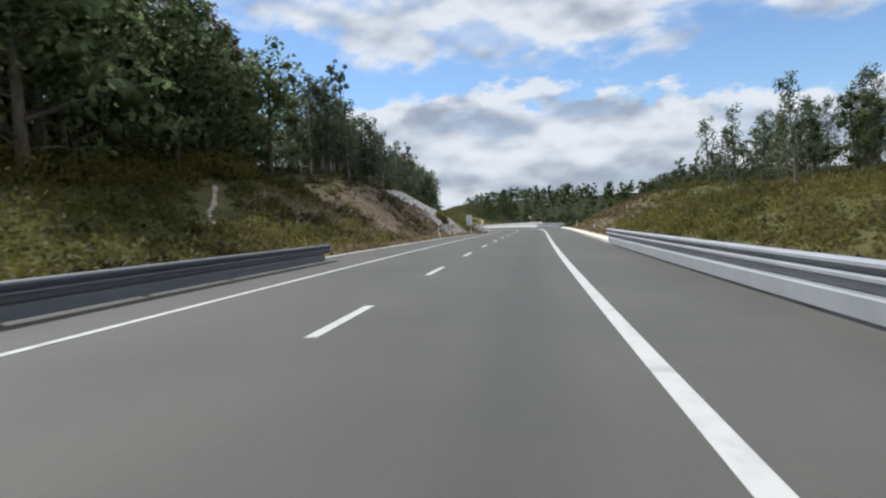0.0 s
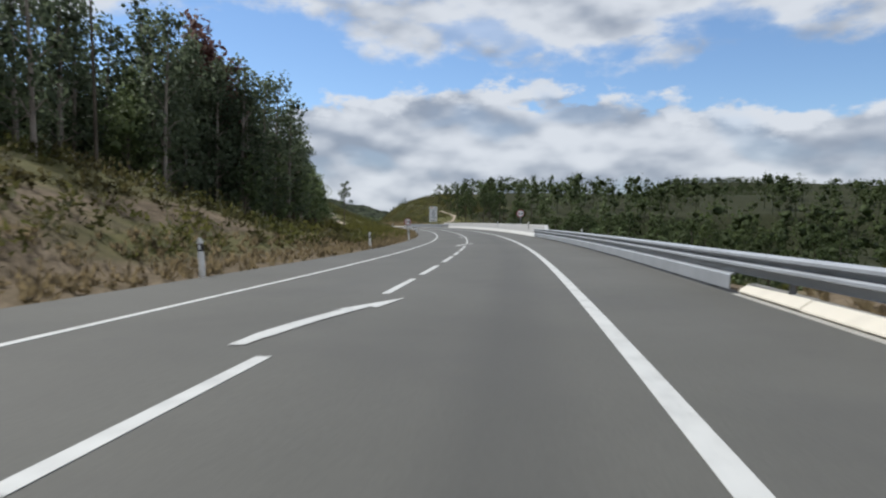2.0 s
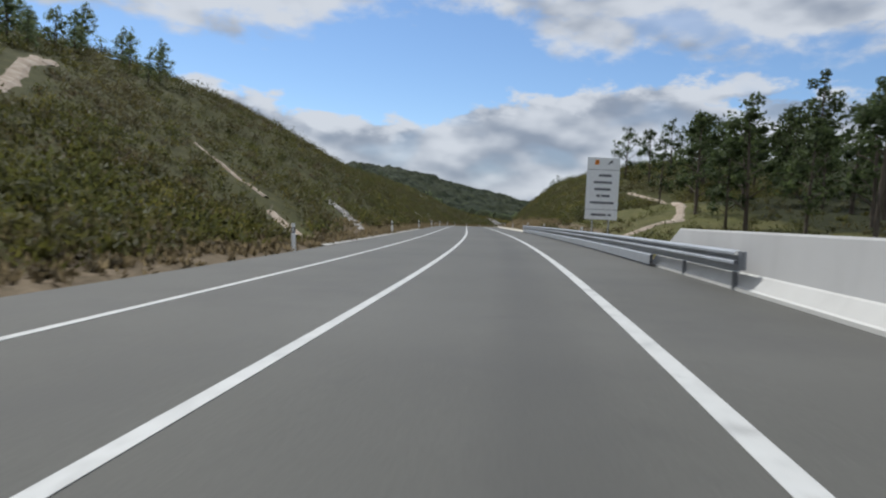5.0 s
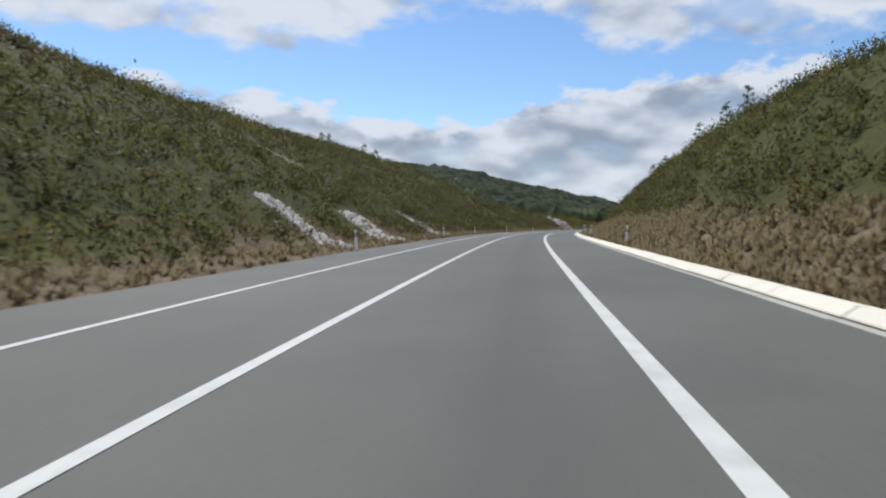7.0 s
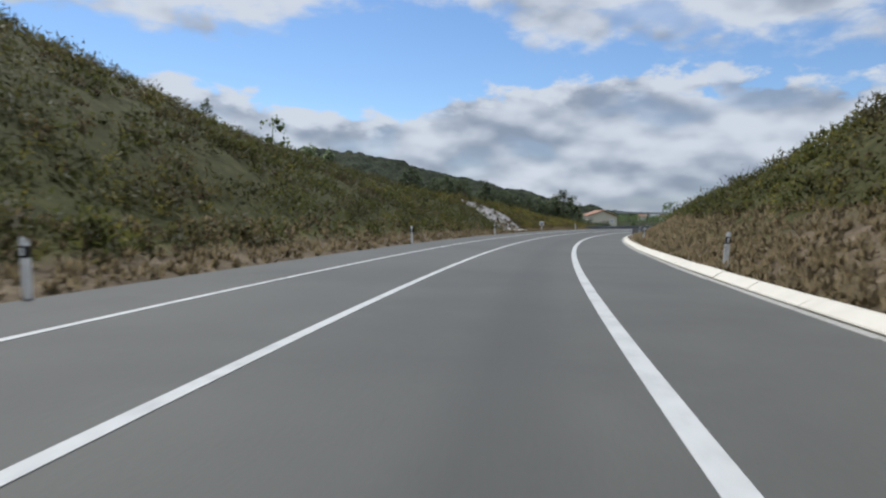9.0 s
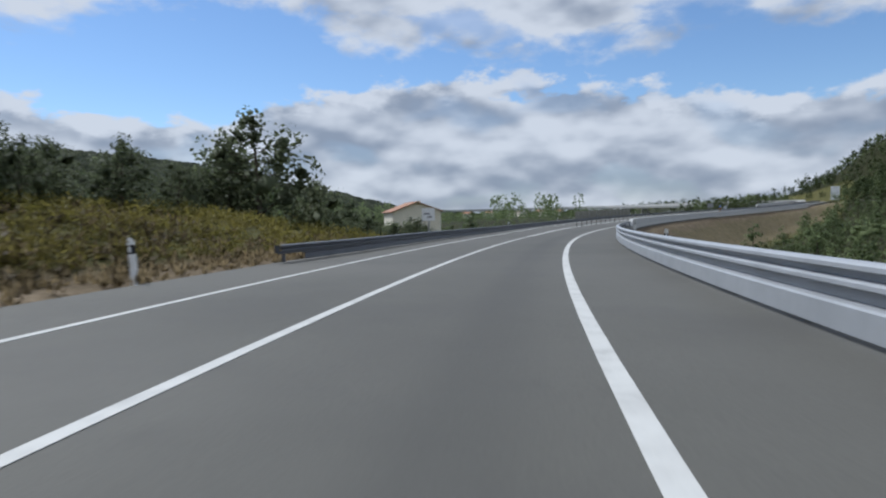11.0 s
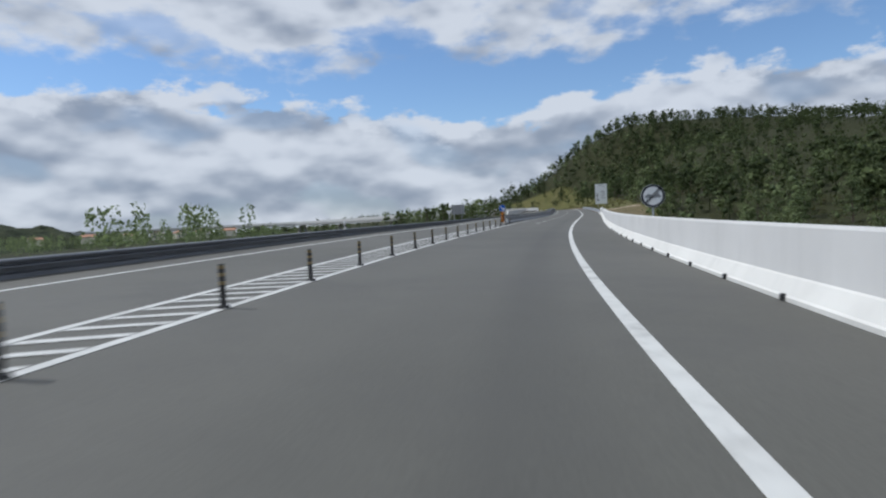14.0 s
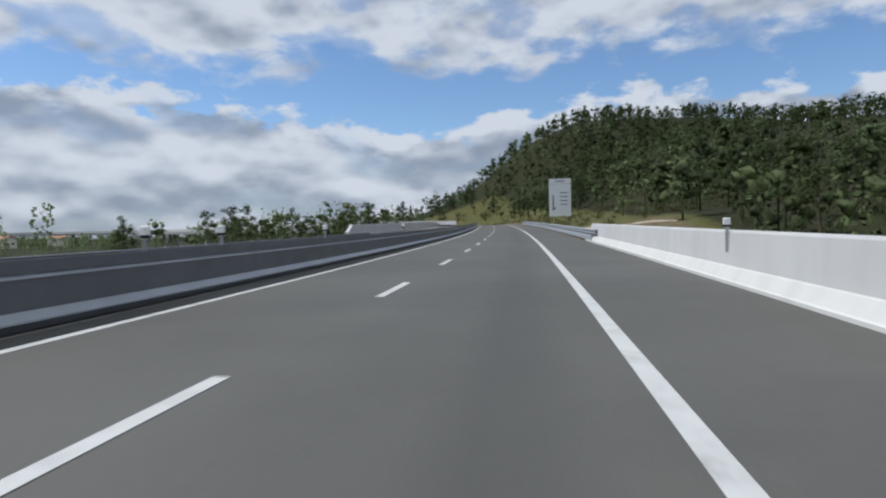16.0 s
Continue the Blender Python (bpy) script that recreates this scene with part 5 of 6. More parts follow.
def grove(kind, s0, s1, o0, o1, n, h0, h1):
    for k in range(n):
        s = float(s0 + (s1 - s0) * ((k + tree_rng.uniform(0, 1)) / n))
        o, h = float(tree_rng.uniform(o0, o1)), float(tree_rng.uniform(h0, h1))
        if 425 < s < 500 and o < 0 and (before_house(s, o, 438) or before_house(s, o, 444)):       # the open ground in front of the house
            continue
        if 425 < s < 500 and o < 0 and (before_house(s, o, 385) or before_house(s, o, 410) or before_house(s, o, 421)):
            h = min(h, 3.0)
        if 456 < s < 500 and o < 0:
            h = min(h, 3.9)
        plant(kind, s, o, h)


# the dark wood on the slope, then the eucalyptus stand, then the wood before the open hill
grove("oak", 18, 40, -24, -16.5, 16, 7.0, 9.0)
grove("oak", 20, 45, -36, -19, 22, 8.0, 11.0)
grove("oak", 44, 58, -34, -20.5, 11, 6.0, 8.2)
grove("red", 40, 50, -26, -21, 4, 10, 11.5)
plant("tall_pine", 64, -21, 13)
grove("eucalyptus", 48, 60, -22, -16.2, 16, 6.5, 8.6)
plant("tall_pine", 82, -25, 18)
plant("tall_pine", 92, -17.5, 11)
grove("eucalyptus", 56, 92, -26, -15.5, 40, 6.0, 8.2)
grove("eucalyptus", 70, 112, -32, -19, 36, 7.5, 9.5)
grove("oak", 88, 128, -28, -15.5, 26, 4.0, 6.0)
grove("eucalyptus", 94, 114, -23, -16.8, 20, 8.0, 10.0)
grove("eucalyptus", 98, 112, -20.5, -16.2, 14, 9.0, 10.6)
grove("eucalyptus", 109, 118, -21, -17.5, 7, 8.6, 10)
for s, o, h in ((112, -16.4, 10.4), (114.5, -16.0, 9.6), (116.5, -16.6, 9.0), (118.5, -16.0, 7.8), (120.5, -16.4, 6.8)):
    plant("eucalyptus", s, o, h)
plant("red", 107, -19.5, 11.6)
plant("red", 110, -20.5, 11.2)
plant("red", 112, -20.5, 10.2)
plant("open_pine", 146, -15.8, 5.6)
grove("oak", 128, 176, -42, -22, 34, 7.5, 10)
grove("oak", 148, 166, -25, -19.5, 9, 6, 7.6)
grove("oak", 166, 188, -29, -22.8, 13, 6, 7.4)
plant("pine", 186, -24.2, 11.5)
plant("pine", 190.5, -25.5, 12)
plant("pine", 183, -26.5, 11)
plant("pine", 195, -26, 10)
plant("pine", 199, -27.5, 8.5)
plant("oak", 201, -28, 5)
plant("eucalyptus", 188, -28, 11)
plant("oak", 193, -27, 6.5)
grove("oak", 200, 240, -46, -34, 12, 2.4, 3.8)
grove("oak", 204, 232, -38, -28, 20, 2.0, 3.4)
grove("olive", 384, 432, -21, -14.2, 40, 1.6, 2.7)
grove("olive", 390, 406, 6, 13, 9, 1.5, 2.3)
grove("olive", 426, 470, -26, -13.5, 46, 3.6, 5.0)
grove("oak", 428, 482, -40, -17, 46, 4.4, 5.8)
# right of the road
plant("eucalyptus", 34, 12.3, 5.6)
plant("eucalyptus", 37, 14, 4.8)
grove("eucalyptus", 32, 52, 11.5, 17, 16, 3.4, 5.6)
grove("pine", 30, 56, 12, 22, 16, 2.6, 4.6)
plant("open_pine", 88, 19.3, 7.0)
plant("open_pine", 88.5, 21.4, 6.8)
plant("open_pine", 86.5, 23.5, 6.2)
grove("open_pine", 66, 70, 8, 10, 1, 2.2, 2.6)
grove("pine", 100, 142, 14, 34, 22, 4.2, 7.4)
grove("pine", 140, 198, 16, 34, 26, 5.6, 8.0)
for s, o, h in ((202, 13.7, 6.6), (210, 19, 7.4), (221, 21.4, 8.6), (196, 15.5, 8.4), (192, 18.5, 9.6), (187, 16.5, 9.6)):
    plant("open_pine", s, o, h)
grove("pine", 203, 226, 11, 26, 18, 5.0, 7.0)
grove("pine", 224, 252, 13, 26, 14, 5, 7)
grove("pine", 306, 340, 10, 14, 4, 1.6, 2.4)
for s, o, h in ((298.5, 13.4, 2.4), (301.5, 12.8, 2.0)):
    plant("pine", s, o, h)
grove("pine", 346, 384, -56, -34, 18, 2.2, 3.6)
grove("oak", 430, 610, 12, 30, 34, 3.5, 5.0)
grove("pine", 618, 720, 10, 26, 26, 3.6, 5.8)
grove("olive", 443, 452, -19, -13, 7, 4.4, 5.4)
grove("pine", 640, 720, -40, -20, 20, 4.0, 6.0)


def wood(name, material, zones, label, seed, leaf=.42, leaves=150, dense=9):
    """Woodland that nobody could count, as one mesh: zones of (s0, s1, o0, o1, trees, height0, height1)."""
    rng = np.random.default_rng(seed)
    pts, size, ways = [], [], []
    stems, faces = [], []
    mids, girth = [], []
    for s0, s1, o0, o1, n, h0, h1 in zones:
        for _ in range(n):
            p = on_land(float(rng.uniform(s0, s1)), float(rng.uniform(o0, o1)), .2)
            h = float(rng.uniform(h0, h1))
            clumps = rng.uniform([-.24, -.24, .22], [.24, .24, .86], size=(9, 3)) * h
            clumps[:, :2] *= (1.25 - clumps[:, 2:3] / h)
            c = clumps[rng.integers(0, 9, leaves)]
            d = rng.normal(size=(leaves, 3))
            d /= np.linalg.norm(d, axis=1)[:, None]
            pts.append(np.array(p) + c + d * rng.uniform(.3, 1, size=(leaves, 1)) ** .5 * h * .17)
            mids.append(np.array(p) + clumps[:dense])
            girth += [h * .095] * dense
            ways.append(d + c * np.array([1.5, 1.5, .6]) / h)
            size.append(np.full((leaves, 1), leaf * h / 7))
            b = len(stems)
            stems += [(p.x - .12, p.y, p.z), (p.x + .12, p.y + .05, p.z), (p.x, p.y - .12, p.z), (p.x, p.y, p.z + h * .9)]
            faces += [(b, b + 1, b + 3), (b + 1, b + 2, b + 3), (b + 2, b, b + 3)]
    pts, size = np.concatenate(pts), np.concatenate(size)
    m = len(pts)
    a = rng.normal(size=(m, 3))
    a /= np.linalg.norm(a, axis=1)[:, None]
    c = np.cross(a, rng.normal(size=(m, 3)))
    c /= np.linalg.norm(c, axis=1)[:, None]
    size = size * rng.uniform(.6, 1.3, size=(m, 1))
    v = np.empty((m, 4, 3))
    v[:, 0], v[:, 1], v[:, 2], v[:, 3] = pts - a * size, pts - c * size * .55, pts + a * size, pts + c * size * .55
    n = m * 4
    me = bpy.data.meshes.new(name)
    cv, cf, cn = cores(np.concatenate(mids), girth, .85, rng)
    q = n + len(stems)
    me.from_pydata(v.reshape(-1, 3).tolist() + stems + cv.tolist(), [], np.arange(n).reshape(m, 4).tolist() + [tuple(n + i for i in f) for f in faces] + (cf + q).tolist())
    me.materials.append(material)
    up = np.concatenate(ways) + rng.normal(size=(m, 3)) * .4 + np.array([0, 0, .5])
    soft_shade(me, np.concatenate([np.repeat(up, 4, axis=0), np.tile([[.5, -.5, .1]], (len(stems), 1)), cn]))
    tagged(new(name, me), label, "woodland", kind="stuff")


wood("valley_wood", PINE, [(104, 145, 34, 130, 60, 5.5, 8.5), (145, 232, 34, 130, 110, 7, 10.5), (60, 104, 60, 130, 50, 5, 8), (30, 250, 120, 330, 300, 6, 9), (228, 340, 34, 90, 90, 5, 7.5)], "pine woodland in the valley beside the road", 51, .24, 110, 6)
wood("valley_wood", OAK, [(104, 200, 12, 40, 120, 3.0, 5.0), (200, 310, 26, 70, 90, 3.5, 5.5)], "low broadleaf woodland in the valley beside the road", 57, .26, 110, 6)
wood("hill_wood", PINE, [(450, 640, 28, 90, 190, 5.0, 8.0), (600, 800, 12, 60, 210, 4.6, 7.4), (690, 900, 6, 14, 70, 3.5, 5.5), (780, 930, 10, 70, 240, 5.5, 8), (800, 960, 40, 120, 200, 5, 7.5)], "dense pine woodland on the hillside", 52, .22, 115, 5)
wood("hill_wood", OAK, [(440, 640, 22, 80, 130, 4.0, 7.0), (600, 800, 10, 55, 130, 4, 6.4), (780, 900, 10, 60, 70, 6, 8)], "dark broadleaf woodland on the hillside", 53, .22, 115, 5)
wood("far_hill_wood", PINE, [(470, 900, 80, 330, 900, 5, 7.5), (560, 900, 55, 150, 900, 4.5, 7), (860, 1080, 8, 160, 260, 6, 9), (930, 1500, -320, 40, 420, 8, 11)], "dense pine woodland on the higher hillside", 56, .33, 48, 3)
wood("slope_wood", OAK, [(10, 70, -75, -36, 60, 8, 11), (60, 130, -60, -32, 60, 7, 10), (128, 180, -70, -42, 40, 7, 10), (176, 232, -75, -38, 26, 2, 4), (340, 400, -90, -46, 50, 2.0, 3.4), (385, 465, -200, -34, 240, 5.0, 7.0)], "dark woodland up the slope", 54, .28, 90, 6)
wood("low_wood", OAK, [(430, 560, -130, -34, 360, 2.2, 3.6), (560, 780, -170, -30, 260, 1.2, 2.0), (668, 760, -50, -26, 70, 5, 7.5), (720, 900, -44, -18, 90, 4, 6)], "dark low woodland beyond the oncoming lane", 55, .28, 60, 3)


# ---- scrub, heath and grass ----
def scatter(name, material, zone, count, size, blades, blade, label, category, upright=0.35, seed=1, mask=None):
    """Low growth on the slopes as one mesh of small leaves: zone is (s0, s1, a0, a1, side), a counted out from the pavement."""
    rng = np.random.default_rng(seed)
    s0, s1, a0, a1, sd = zone
    spots, made = [], 0
    while made < count:
        s = float(rng.uniform(s0, s1))
        a = a0 + (a1 - a0) * float(rng.uniform(0, 1)) ** 1.15
        o = float(pave_left(s)) - a if sd < 0 else SHOULDER + a
        made += 1
        if (mask is not None and not mask(s, a, o)) or near_track(s, o):
            continue
        p = on_land(s, o, 0.02)
        r = float(rng.uniform(*size)) * (0.75 + 0.9 * max(0.0, noise.noise((s * 0.3, o * 0.3, seed * 3.1))))
        spots.append((p.x, p.y, p.z, r))
    spots = np.array(spots)
    m = len(spots) * blades
    c = np.repeat(spots, blades, axis=0)
    d = rng.normal(size=(m, 3))
    d[:, 2] = np.abs(d[:, 2]) * (1 + upright)
    d /= np.linalg.norm(d, axis=1)[:, None]
    r = c[:, 3:4]
    pts = c[:, :3] + d * r * rng.uniform(.25, 1.05, size=(m, 1)) * np.array([1, 1, .85 + upright * .5])
    b = rng.normal(size=(m, 3)) * (1 - upright) + d * (.4 + upright)
    b[:, 2] += upright
    b /= np.linalg.norm(b, axis=1)[:, None]
    n = np.cross(b, rng.normal(size=(m, 3)))
    n /= np.linalg.norm(n, axis=1)[:, None] + 1e-9
    ln = blade * rng.uniform(.6, 1.4, size=(m, 1))
    v = np.empty((m, 3, 3))
    v[:, 0], v[:, 1], v[:, 2] = pts - n * ln * .33 - b * ln * .3, pts + n * ln * .33 - b * ln * .3, pts + b * ln
    me = bpy.data.meshes.new(name)
    ways = np.repeat(d * .8 + rng.normal(size=(m, 3)) * .3 + np.array([0, 0, .7]), 3, axis=0)
    verts, faces = v.reshape(-1, 3), np.arange(m * 3).reshape(m, 3).tolist()
    me.from_pydata(verts.tolist(), [], faces)
    me.materials.append(material)
    soft_shade(me, ways)
    tagged(new(name, me), label, category, kind="stuff")


def clear(s, a, o):
    """Not on the raw cutting, the stone facings or the path."""
    if o > 0 and 38 < s < 76 and a < 7:
        return noise.noise((s * .35, o * .35, 4)) > .30
    if o < 0 and 28 < s < 74 and a < 8.5:
        return noise.noise((s * .35, o * .35, 9)) > (.55 if s > 54 else .02)
    if o < 0 and (281 < s < 287.5 and a < 4.4 or 274 < s < 277.5 and a < 4.8 or 381 < s < 392 and a < 7.4 and abs(s - 385.2 - .85 * (a - .6)) < 4.2):
        return False
    if o < 0 and 295 < s < 304 and a < 4.6 and abs(s - 300.6 + .55 * a) < 1.5:
        return False
    if o < 0 and 208 < s < 224 and abs(s - 210.3 - 2.0 * (a - 1.5)) < 1.3:
        return False
    return True


def patchy(k, level):
    return lambda s, a, o: clear(s, a, o) and noise.noise((s * .11, o * .17, k)) > level


scatter("scrub", SCRUB, (-20, 110, 1.8, 26, -1), 2700, (.40, .95), 40, .13, "mixed green scrub on the bank below the wood", "scrub", seed=1, mask=clear)
scatter("tall_scrub", BROOM, (2, 36, 8.0, 14, -1), 150, (.9, 1.8), 300, .12, "tall light green bushes at the foot of the wood", "scrub", seed=41)
scatter("broom", BROOM, (-20, 36, 1.2, 11, -1), 900, (.4, .8), 80, .08, "yellow-green broom bushes on the bank", "scrub", seed=2)
scatter("verge_grass", VERGE, (100, 200, 1.5, 17, -1), 4600, (.20, .42), 24, .11, "smooth yellow-green grass on the verge before the wood", "grass", seed=3)
scatter("heath", HEATH, (26, 58, 2.5, 10, -1), 700, (.14, .34), 34, .08, "grey-brown dry growth over the raw cutting", "heath", seed=40, mask=lambda s, a, o: noise.noise((s * .2, o * .25, 7)) > -.05)
scatter("heath", HEATH, (98, 205, .7, 2.2, -1), 900, (.12, .26), 24, .10, "dark brown dry growth along the verge", "heath", seed=4)
scatter("scrub", SCRUB, (180, 395, 1.5, 32, -1), 7600, (.50, 1.05), 38, .125, "dark olive scrub covering the hillside", "scrub", seed=5, mask=clear)
scatter("heath", HEATH, (186, 395, 1.4, 20, -1), 1500, (.30, .7), 46, .10, "brown heath among the scrub on the hillside", "heath", seed=6, mask=patchy(2, -.05))
scatter("broom", BROOM, (180, 400, 1.8, 28, -1), 3000, (.35, .75), 46, .10, "yellow-green broom among the scrub on the hillside", "scrub", seed=7, mask=patchy(3, .05))
scatter("broom", BROOM, (384, 430, 1.6, 10, -1), 1200, (.35, .75), 64, .08, "yellow-green broom on the low bank", "scrub", seed=8, mask=clear)
scatter("heath", HEATH, (384, 420, 1.2, 8, -1), 500, (.2, .45), 30, .12, "brown dry growth on the low bank", "heath", seed=9)
scatter("scrub", SCRUB, (420, 620, 2.0, 30, -1), 1300, (.3, .6), 40, .10, "green scrub below the road", "scrub", seed=10)
scatter("broom", BROOM, (-10, 62, 1.4, 14, 1), 1700, (.35, .75), 80, .075, "yellow-green broom and bushes behind the rail", "scrub", seed=11, mask=lambda s, a, o: s < 36 or noise.noise((s * .3, o * .3, 2)) > .25)
scatter("scrub", SCRUB, (-10, 80, 2.5, 24, 1), 1000, (.4, .95), 70, .09, "green bushes on the low bank", "scrub", seed=12, mask=clear)
scatter("heath", HEATH, (30, 78, 2.0, 8, 1), 900, (.12, .32), 34, .08, "brown dry growth on the low bank", "heath", seed=13)
scatter("scrub", SCRUB, (74, 240, 1.5, 30, 1), 2000, (.3, .7), 40, .10, "green scrub on the embankment", "scrub", seed=14)
scatter("scrub", SCRUB, (226, 405, 3.2, 24, 1), 5600, (.50, 1.05), 38, .125, "dark olive scrub covering the cutting", "scrub", seed=15)
scatter("broom", BROOM, (226, 405, 3.2, 22, 1), 3000, (.35, .75), 46, .10, "yellow-green broom on the cutting", "scrub", seed=16, mask=patchy(5, -.05))
scatter("heath", HEATH, (226, 405, 2.4, 5, 1), 350, (.15, .36), 34, .09, "brown dry growth at the foot of the cutting", "heath", seed=17)
scatter("scrub", SCRUB, (405, 620, 8, 44, 1), 1500, (.35, .8), 40, .11, "green scrub below the parapet", "scrub", seed=18)
scatter("scrub", SCRUB, (640, 880, 1.5, 40, 1), 1500, (.4, .9), 40, .12, "green scrub along the wood", "scrub", seed=19)
scatter("dry_grass", GRASS, (-20, 430, .15, 2.8, -1), 9000, (.08, .22), 12, .10, "dry grass along the verge", "grass", upright=.9, seed=20)
scatter("dry_grass", GRASS, (28, 78, .6, 4.0, 1), 600, (.08, .22), 9, .12, "dry grass along the verge", "grass", upright=.9, seed=21)
scatter("dry_grass", GRASS, (232, 405, .55, 3.4, 1), 9000, (.08, .26), 12, .11, "straw-coloured dry grass behind the kerb", "grass", upright=.9, seed=22)
scatter("verge_grass", VERGE, (106, 200, .9, 10, -1), 3000, (.08, .22), 9, .12, "yellowish grass on the verge", "grass", upright=.9, seed=23)


# ---- loose stone facings ----
def stone_mesh(rng, size):
    bm = bmesh.new()
    bmesh.ops.create_icosphere(bm, subdivisions=1, radius=size)
    for v in bm.verts:
        v.co *= rng.uniform(.7, 1.25)
    bmesh.ops.scale(bm, vec=(1.15, .9, .7), verts=bm.verts)
    me = bpy.data.meshes.new("stone")
    bm.to_mesh(me)
    bm.free()
    me.materials.append(ROCK)
    return me


def stone_facing(s0, s1, a0, a1, count, singles, label, seed, inside):
    """Broken pale stone laid on a slope: the nearest stones are parts, the rest one mesh."""
    rng = np.random.default_rng(seed)
    root = new("stone_facing")
    kinds = [stone_mesh(rng, z) for z in (.06, .08, .10, .125)]
    verts, faces = [], []
    k = 0
    while k < count:
        s, a = float(rng.uniform(s0, s1)), float(rng.uniform(a0, a1))
        if not inside(s, a):
            continue
        o = float(pave_left(s)) - a
        p = on_land(s, o, -.02)
        me = kinds[int(rng.integers(0, 4))]
        m = Matrix.Translation(p) @ Euler([float(q) for q in rng.uniform(0, 6.28, 3)]).to_matrix().to_4x4()
        if k < singles:
            ob = mesh_part("stone", me, root)
            ob.matrix_basis = m
        else:
            b = len(verts)
            verts += [tuple(m @ v.co) for v in me.vertices]
            faces += [tuple(b + i for i in f.vertices) for f in me.polygons]
        k += 1
    if verts:
        me = bpy.data.meshes.new("stone_rest")
        me.from_pydata(verts, [], faces)
        me.materials.append(ROCK)
        tagged(mesh_part("stone_rest", me, root), kind="stuff")
    tagged(root, label, "stone facing", "stone facings")


stone_facing(54, 72, 1.0, 9.5, 5200, 300, "slope faced with pale broken stone", 31, lambda s, a: s < 71.5 - .15 * a and s > 55 + .5 * (a - 1) * (1 if a < 5 else .4) and a < 8.6)
stone_facing(281, 290, .5, 5.2, 800, 200, "chute of pale broken stone down the hillside", 32, lambda s, a: abs(s - 283.8 - .3 * a) < 1.6 and a < 3.6)
stone_facing(271, 282, .5, 5.4, 420, 120, "narrow chute of pale broken stone", 35, lambda s, a: abs(s - 275.0 - .3 * a) < .8 and a < 4.6)
stone_facing(295, 304, .5, 4.6, 520, 160, "chute of pale broken stone down the hillside", 36, lambda s, a: abs(s - 300.6 + .55 * a) < 1.1 and a < 4.2)
stone_facing(379, 396, .6, 7.2, 1900, 200, "pale broken stone on the bank", 33, lambda s, a: abs(s - 385.2 - .85 * (a - .6)) < 3.6)
stone_facing(209, 222, 1.4, 5, 420, 140, "narrow chute of pale broken stone", 34, lambda s, a: abs(s - 210.3 - 2.0 * (a - 1.5)) < .8)

for s, o, r in ((61.5, -10.2, .75), (63.6, -10.0, .55), (59.5, -9.6, .5)):
    scatter("broom_bush", BROOM, (s - .3, s + .3, float(pave_left(s)) - o - .3, float(pave_left(s)) - o + .3, -1), 3, (r * .8, r), 170, .15, "green broom bush growing out of the stones", "bush", seed=int(s * 10))


# ---- houses and the far distance ----
def house(x, y, z, width, depth, eaves, ridge, turn, label, far=False):
    root = new("house")
    bm = bmesh.new()
    w, d = width / 2, depth / 2
    v = [bm.verts.new(p) for p in ((-w, -d, 0), (w, -d, 0), (w, d, 0), (-w, d, 0), (-w, -d, eaves), (w, -d, eaves), (w, d, eaves), (-w, d, eaves), (0, -d, ridge), (0, d, ridge))]
    for f in ((0, 1, 5, 8, 4), (2, 3, 7, 9, 6), (1, 2, 6, 5), (3, 0, 4, 7)):
        bm.faces.new([v[i] for i in f])
    part("wall", bm, PLASTER, root)
    for sg in (-1, 1):
        slope = math.atan2(ridge - eaves, w)
        ln = math.hypot(w, ridge - eaves) + .5
        b = bm_box(ln, depth + .9, .14, (0, 0, 0), .02)
        bmesh.ops.rotate(b, verts=b.verts, matrix=Matrix.Rotation(sg * slope, 3, "Y"))
        bmesh.ops.translate(b, vec=(sg * (w / 2 + .12), 0, (eaves + ridge) / 2 + .02), verts=b.verts)
        part("roof", b, TILE, root, "tiled roof slope")
    for wx, wz in ((-w * .45, eaves * .35), (w * .45, eaves * .35)) if not far else ((-w * .4, eaves * .5), (w * .4, eaves * .5)):
        win = part("window", bm_box(.95, .12, 1.1, (wx, -d - .02, wz), .02), WHITE, root)
        part("pane", bm_box(.78, .04, .92, (wx, -d - .08, wz)), PANE, win)
    if not far:
        part("chimney", bm_box(.6, .6, 1.1, (w * .35, .6, ridge - .2), .03), PLASTER, root)
    root.matrix_basis = pose(x, y, z, 0, 0, turn)
    tagged(root, label, "house", "houses")


p = rp(491, -37.5)
house(p.x, p.y, p.z - 3.4, 7.6, 9.0, 5.3, 6.7, math.degrees(heading(470)) + 38, "cream two-storey house with a gabled tiled roof among trees")
p = rp(472, -27)
house(p.x, p.y, p.z - 3.6, 3.0, 3.0, 2.6, 3.2, 20, "small pale outbuilding among the trees", True)
for k, (az, dist, wd) in enumerate(((1.5, 400, 9), (0.2, 430, 8), (-1.6, 390, 7), (3.5, 440, 9), (-3.4, 420, 8), (6, 400, 8), (9.5, 450, 9), (12, 400, 8))):
    a = radians(az)
    house(-55 - math.sin(a) * dist, 452 + math.cos(a) * dist, -3.5, wd * .7, 6, 3.4, 4.5, 20 * k, "small white house with a tiled roof far off", True)


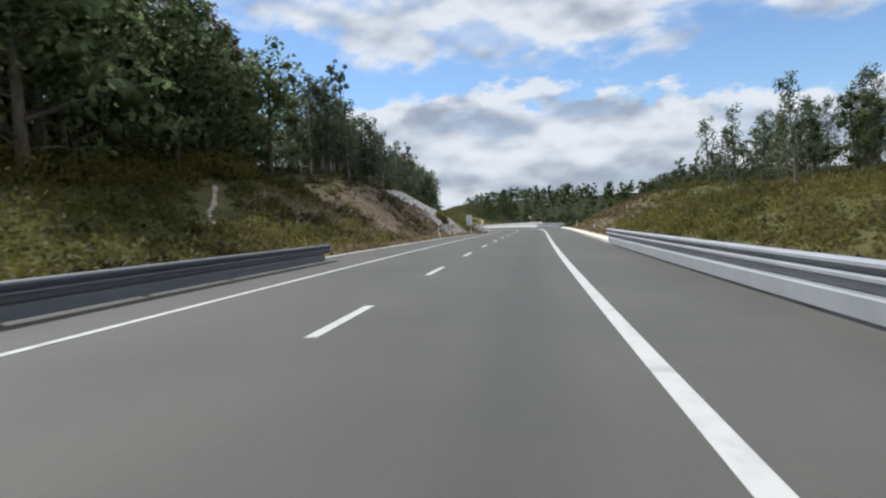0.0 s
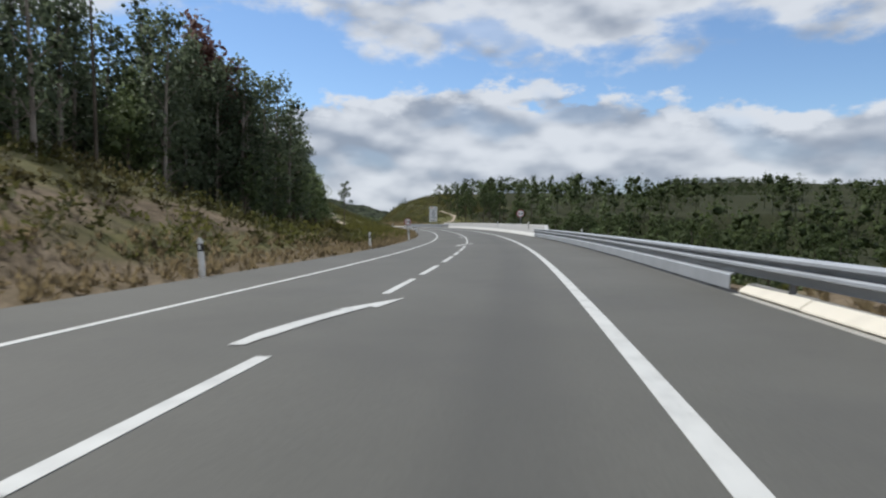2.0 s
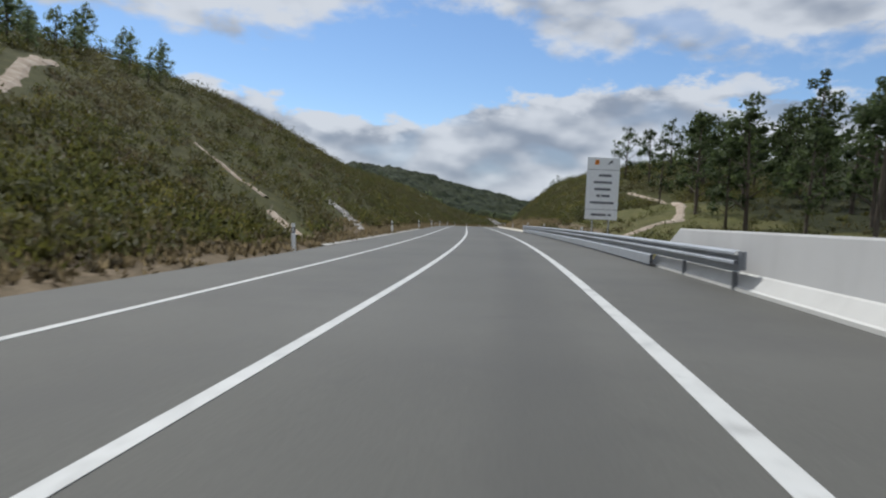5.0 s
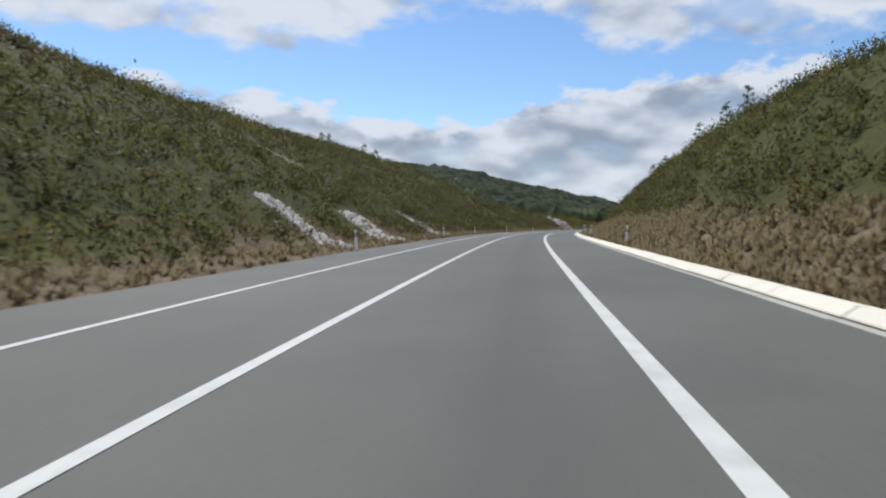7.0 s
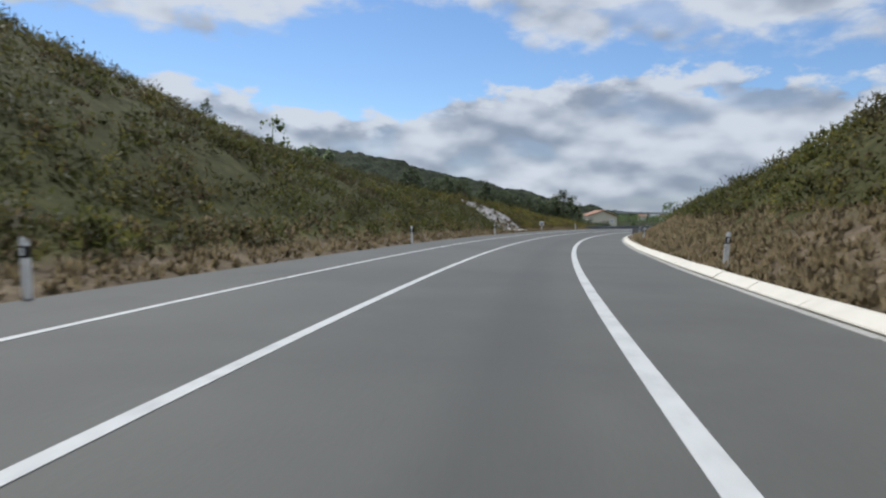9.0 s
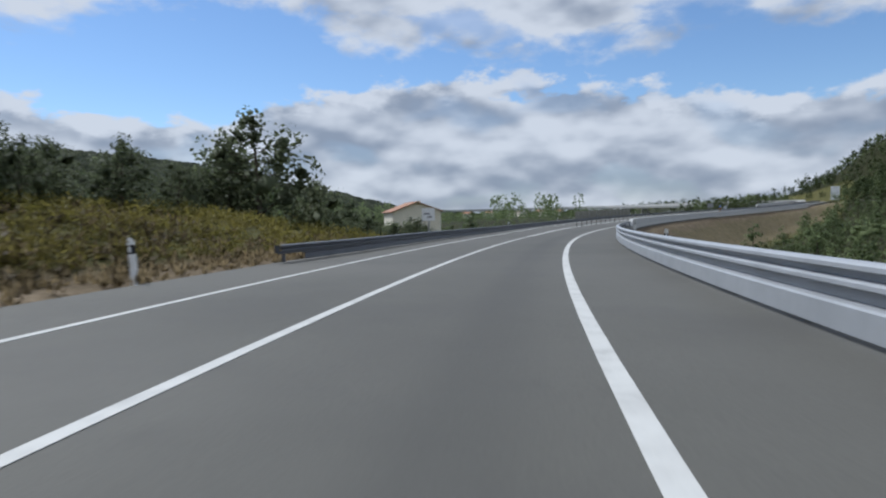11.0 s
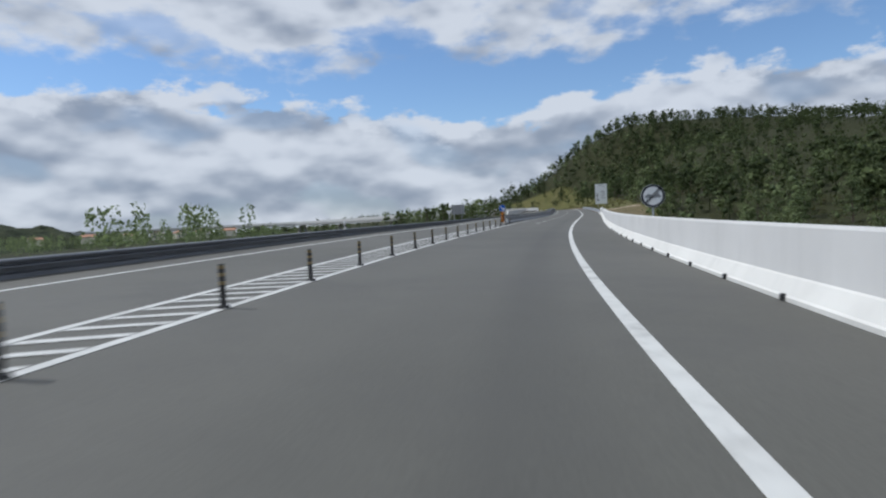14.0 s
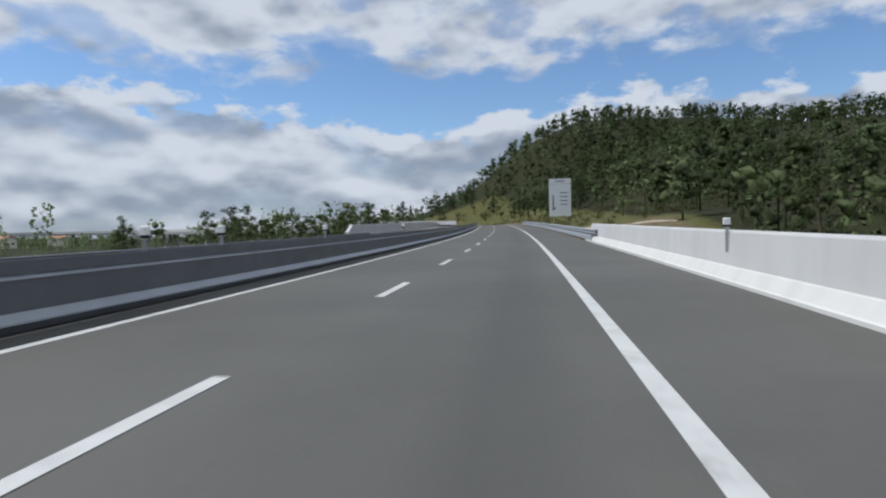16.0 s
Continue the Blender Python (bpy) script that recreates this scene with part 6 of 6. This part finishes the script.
def viaduct():
    """The white deck of another road, far off, that swings away on piers."""
    root = new("viaduct")
    way = [Vector(p) for p in ((62, 690, .9), (46, 715, 1.3), (36, 770, 1.6), (29, 850, 2.0), (17, 922, 2.5), (-8, 975, 3.0), (-45, 1027, 3.4), (-120, 1090, 3.8), (-220, 1140, 4.2))]
    verts, faces = [], []
    ring = [(-4.2, -1.6), (-4.6, -.4), (-4.6, .9), (-4.3, .9), (-4.3, 0), (4.3, 0), (4.3, .9), (4.6, .9), (4.6, -.4), (4.2, -1.6)]
    for i, p in enumerate(way):
        d = (way[min(i + 1, len(way) - 1)] - way[max(i - 1, 0)]).normalized()
        verts += [p + Vector((d.y, -d.x, 0)) * a + Vector((0, 0, z)) for a, z in ring]
    n = len(ring)
    for i in range(len(way) - 1):
        faces += [(i * n + k, i * n + (k + 1) % n, (i + 1) * n + (k + 1) % n, (i + 1) * n + k) for k in range(n)]
    me = bpy.data.meshes.new("deck")
    me.from_pydata(verts, [], faces)
    me.materials.append(WALL_PAINT)
    mesh_part("deck", me, root)
    for p in way[2:]:
        for lean in (-1, 1):
            part("pier", bm_rod([(p.x + lean * 4.5, p.y, p.z - 13), (p.x + lean * .8, p.y, p.z - 1.4)], [1.1, .8], 8), CONCRETE, root)
    tagged(root, "long white viaduct deck on grey piers far off", "viaduct")


viaduct()


def far_woods(name, rings, seed):
    """Belts of far woodland: (azimuth0, azimuth1, near, far, count, height), seen from the middle of the road."""
    rng = np.random.default_rng(seed)
    made, leaves = [], 80
    unit = lambda: (lambda d: d / np.linalg.norm(d, axis=1)[:, None])(rng.normal(size=(leaves, 3)))
    for cx, cy, a0, a1, r0, r1, n, h in rings:
        for _ in range(n):
            a, r = radians(float(rng.uniform(a0, a1))), float(rng.uniform(r0, r1))
            x, y = cx - math.sin(a) * r, cy + math.cos(a) * r
            if np.min((RP[:, 0] - x) ** 2 + (RP[:, 1] - y) ** 2) < 130.0 ** 2:
                continue
            hh = h * float(rng.uniform(.6, 1.15))
            f = rng.uniform(.1, 1, size=(leaves, 1)) ** .8
            c = np.array([x, y, -5.5]) + np.hstack([np.zeros((leaves, 2)), hh * f]) + unit() * np.array([1, 1, .6]) * hh * .34 * (1.12 - f * .72)
            e = unit()
            g = np.cross(e, unit())
            g /= np.linalg.norm(g, axis=1)[:, None] + 1e-9
            z = hh * .055 * rng.uniform(.6, 1.3, size=(leaves, 1))
            made.append(np.stack([c - e * z, c + e * z, c + g * z * 1.4], 1).reshape(-1, 3))
    v = np.concatenate(made)
    me = bpy.data.meshes.new(name)
    me.from_pydata(v.tolist(), [], np.arange(len(v)).reshape(-1, 3).tolist())
    me.materials.append(OAK)
    tagged(new(name, me), "dark belts of far woodland along the horizon", "woodland", kind="stuff")


far_woods("far_woods", [
    (-60, 430, -8, 52, 170, 420, 520, 5.6),
    (0, 560, -30, 45, 240, 560, 420, 6.5),
    (-60, 430, 14, 42, 170, 380, 260, 10),
], 5)
far_woods("far_woods", [
    (0, 100, -75, -8, 160, 420, 620, 11),
    (-40, 230, -16, 4, 340, 560, 160, 14),
], 6)


def far_hill():
    """A wooded hill beyond the valley, more than half a kilometre off."""
    crest_az = [6, 10, 13, 16, 19, 22, 24.8, 27, 30, 34, 42, 50]
    crest_up = [0, 8, 20, 32, 42, 53, 65, 72, 75, 74, 60, 40]
    azs, rs = np.arange(6, 50.01, .25), np.concatenate([np.arange(640, 1010, 9), np.arange(1010, 1500, 35)])
    verts, faces = [], []
    for az in azs:
        for r in rs:
            rise = min(max((r - 640) / 370, 0), 1) if r <= 1010 else max(0, 1 - (r - 1010) / 500)
            rise = rise * rise * (3 - 2 * rise)
            x, y = -13 - math.sin(radians(az)) * r, 174 + math.cos(radians(az)) * r
            lump = 5.5 * noise.noise((x * .03, y * .03, 2)) + 5.5 * noise.noise((x * .09, y * .09, 6))
            verts.append((x, y, -12 + (12 + float(np.interp(az, crest_az, crest_up))) * rise + lump * min(1, rise * 3)))
    n = len(rs)
    for i in range(len(azs) - 1):
        faces += [(i * n + j, (i + 1) * n + j, (i + 1) * n + j + 1, i * n + j + 1) for j in range(n - 1)]
    me = bpy.data.meshes.new("backdrop")
    me.from_pydata(verts, [], faces)
    me.materials.append(CANOPY)
    tagged(new("backdrop", me), "dark wooded hill far beyond the cutting", "hill", kind="structure")


far_hill()
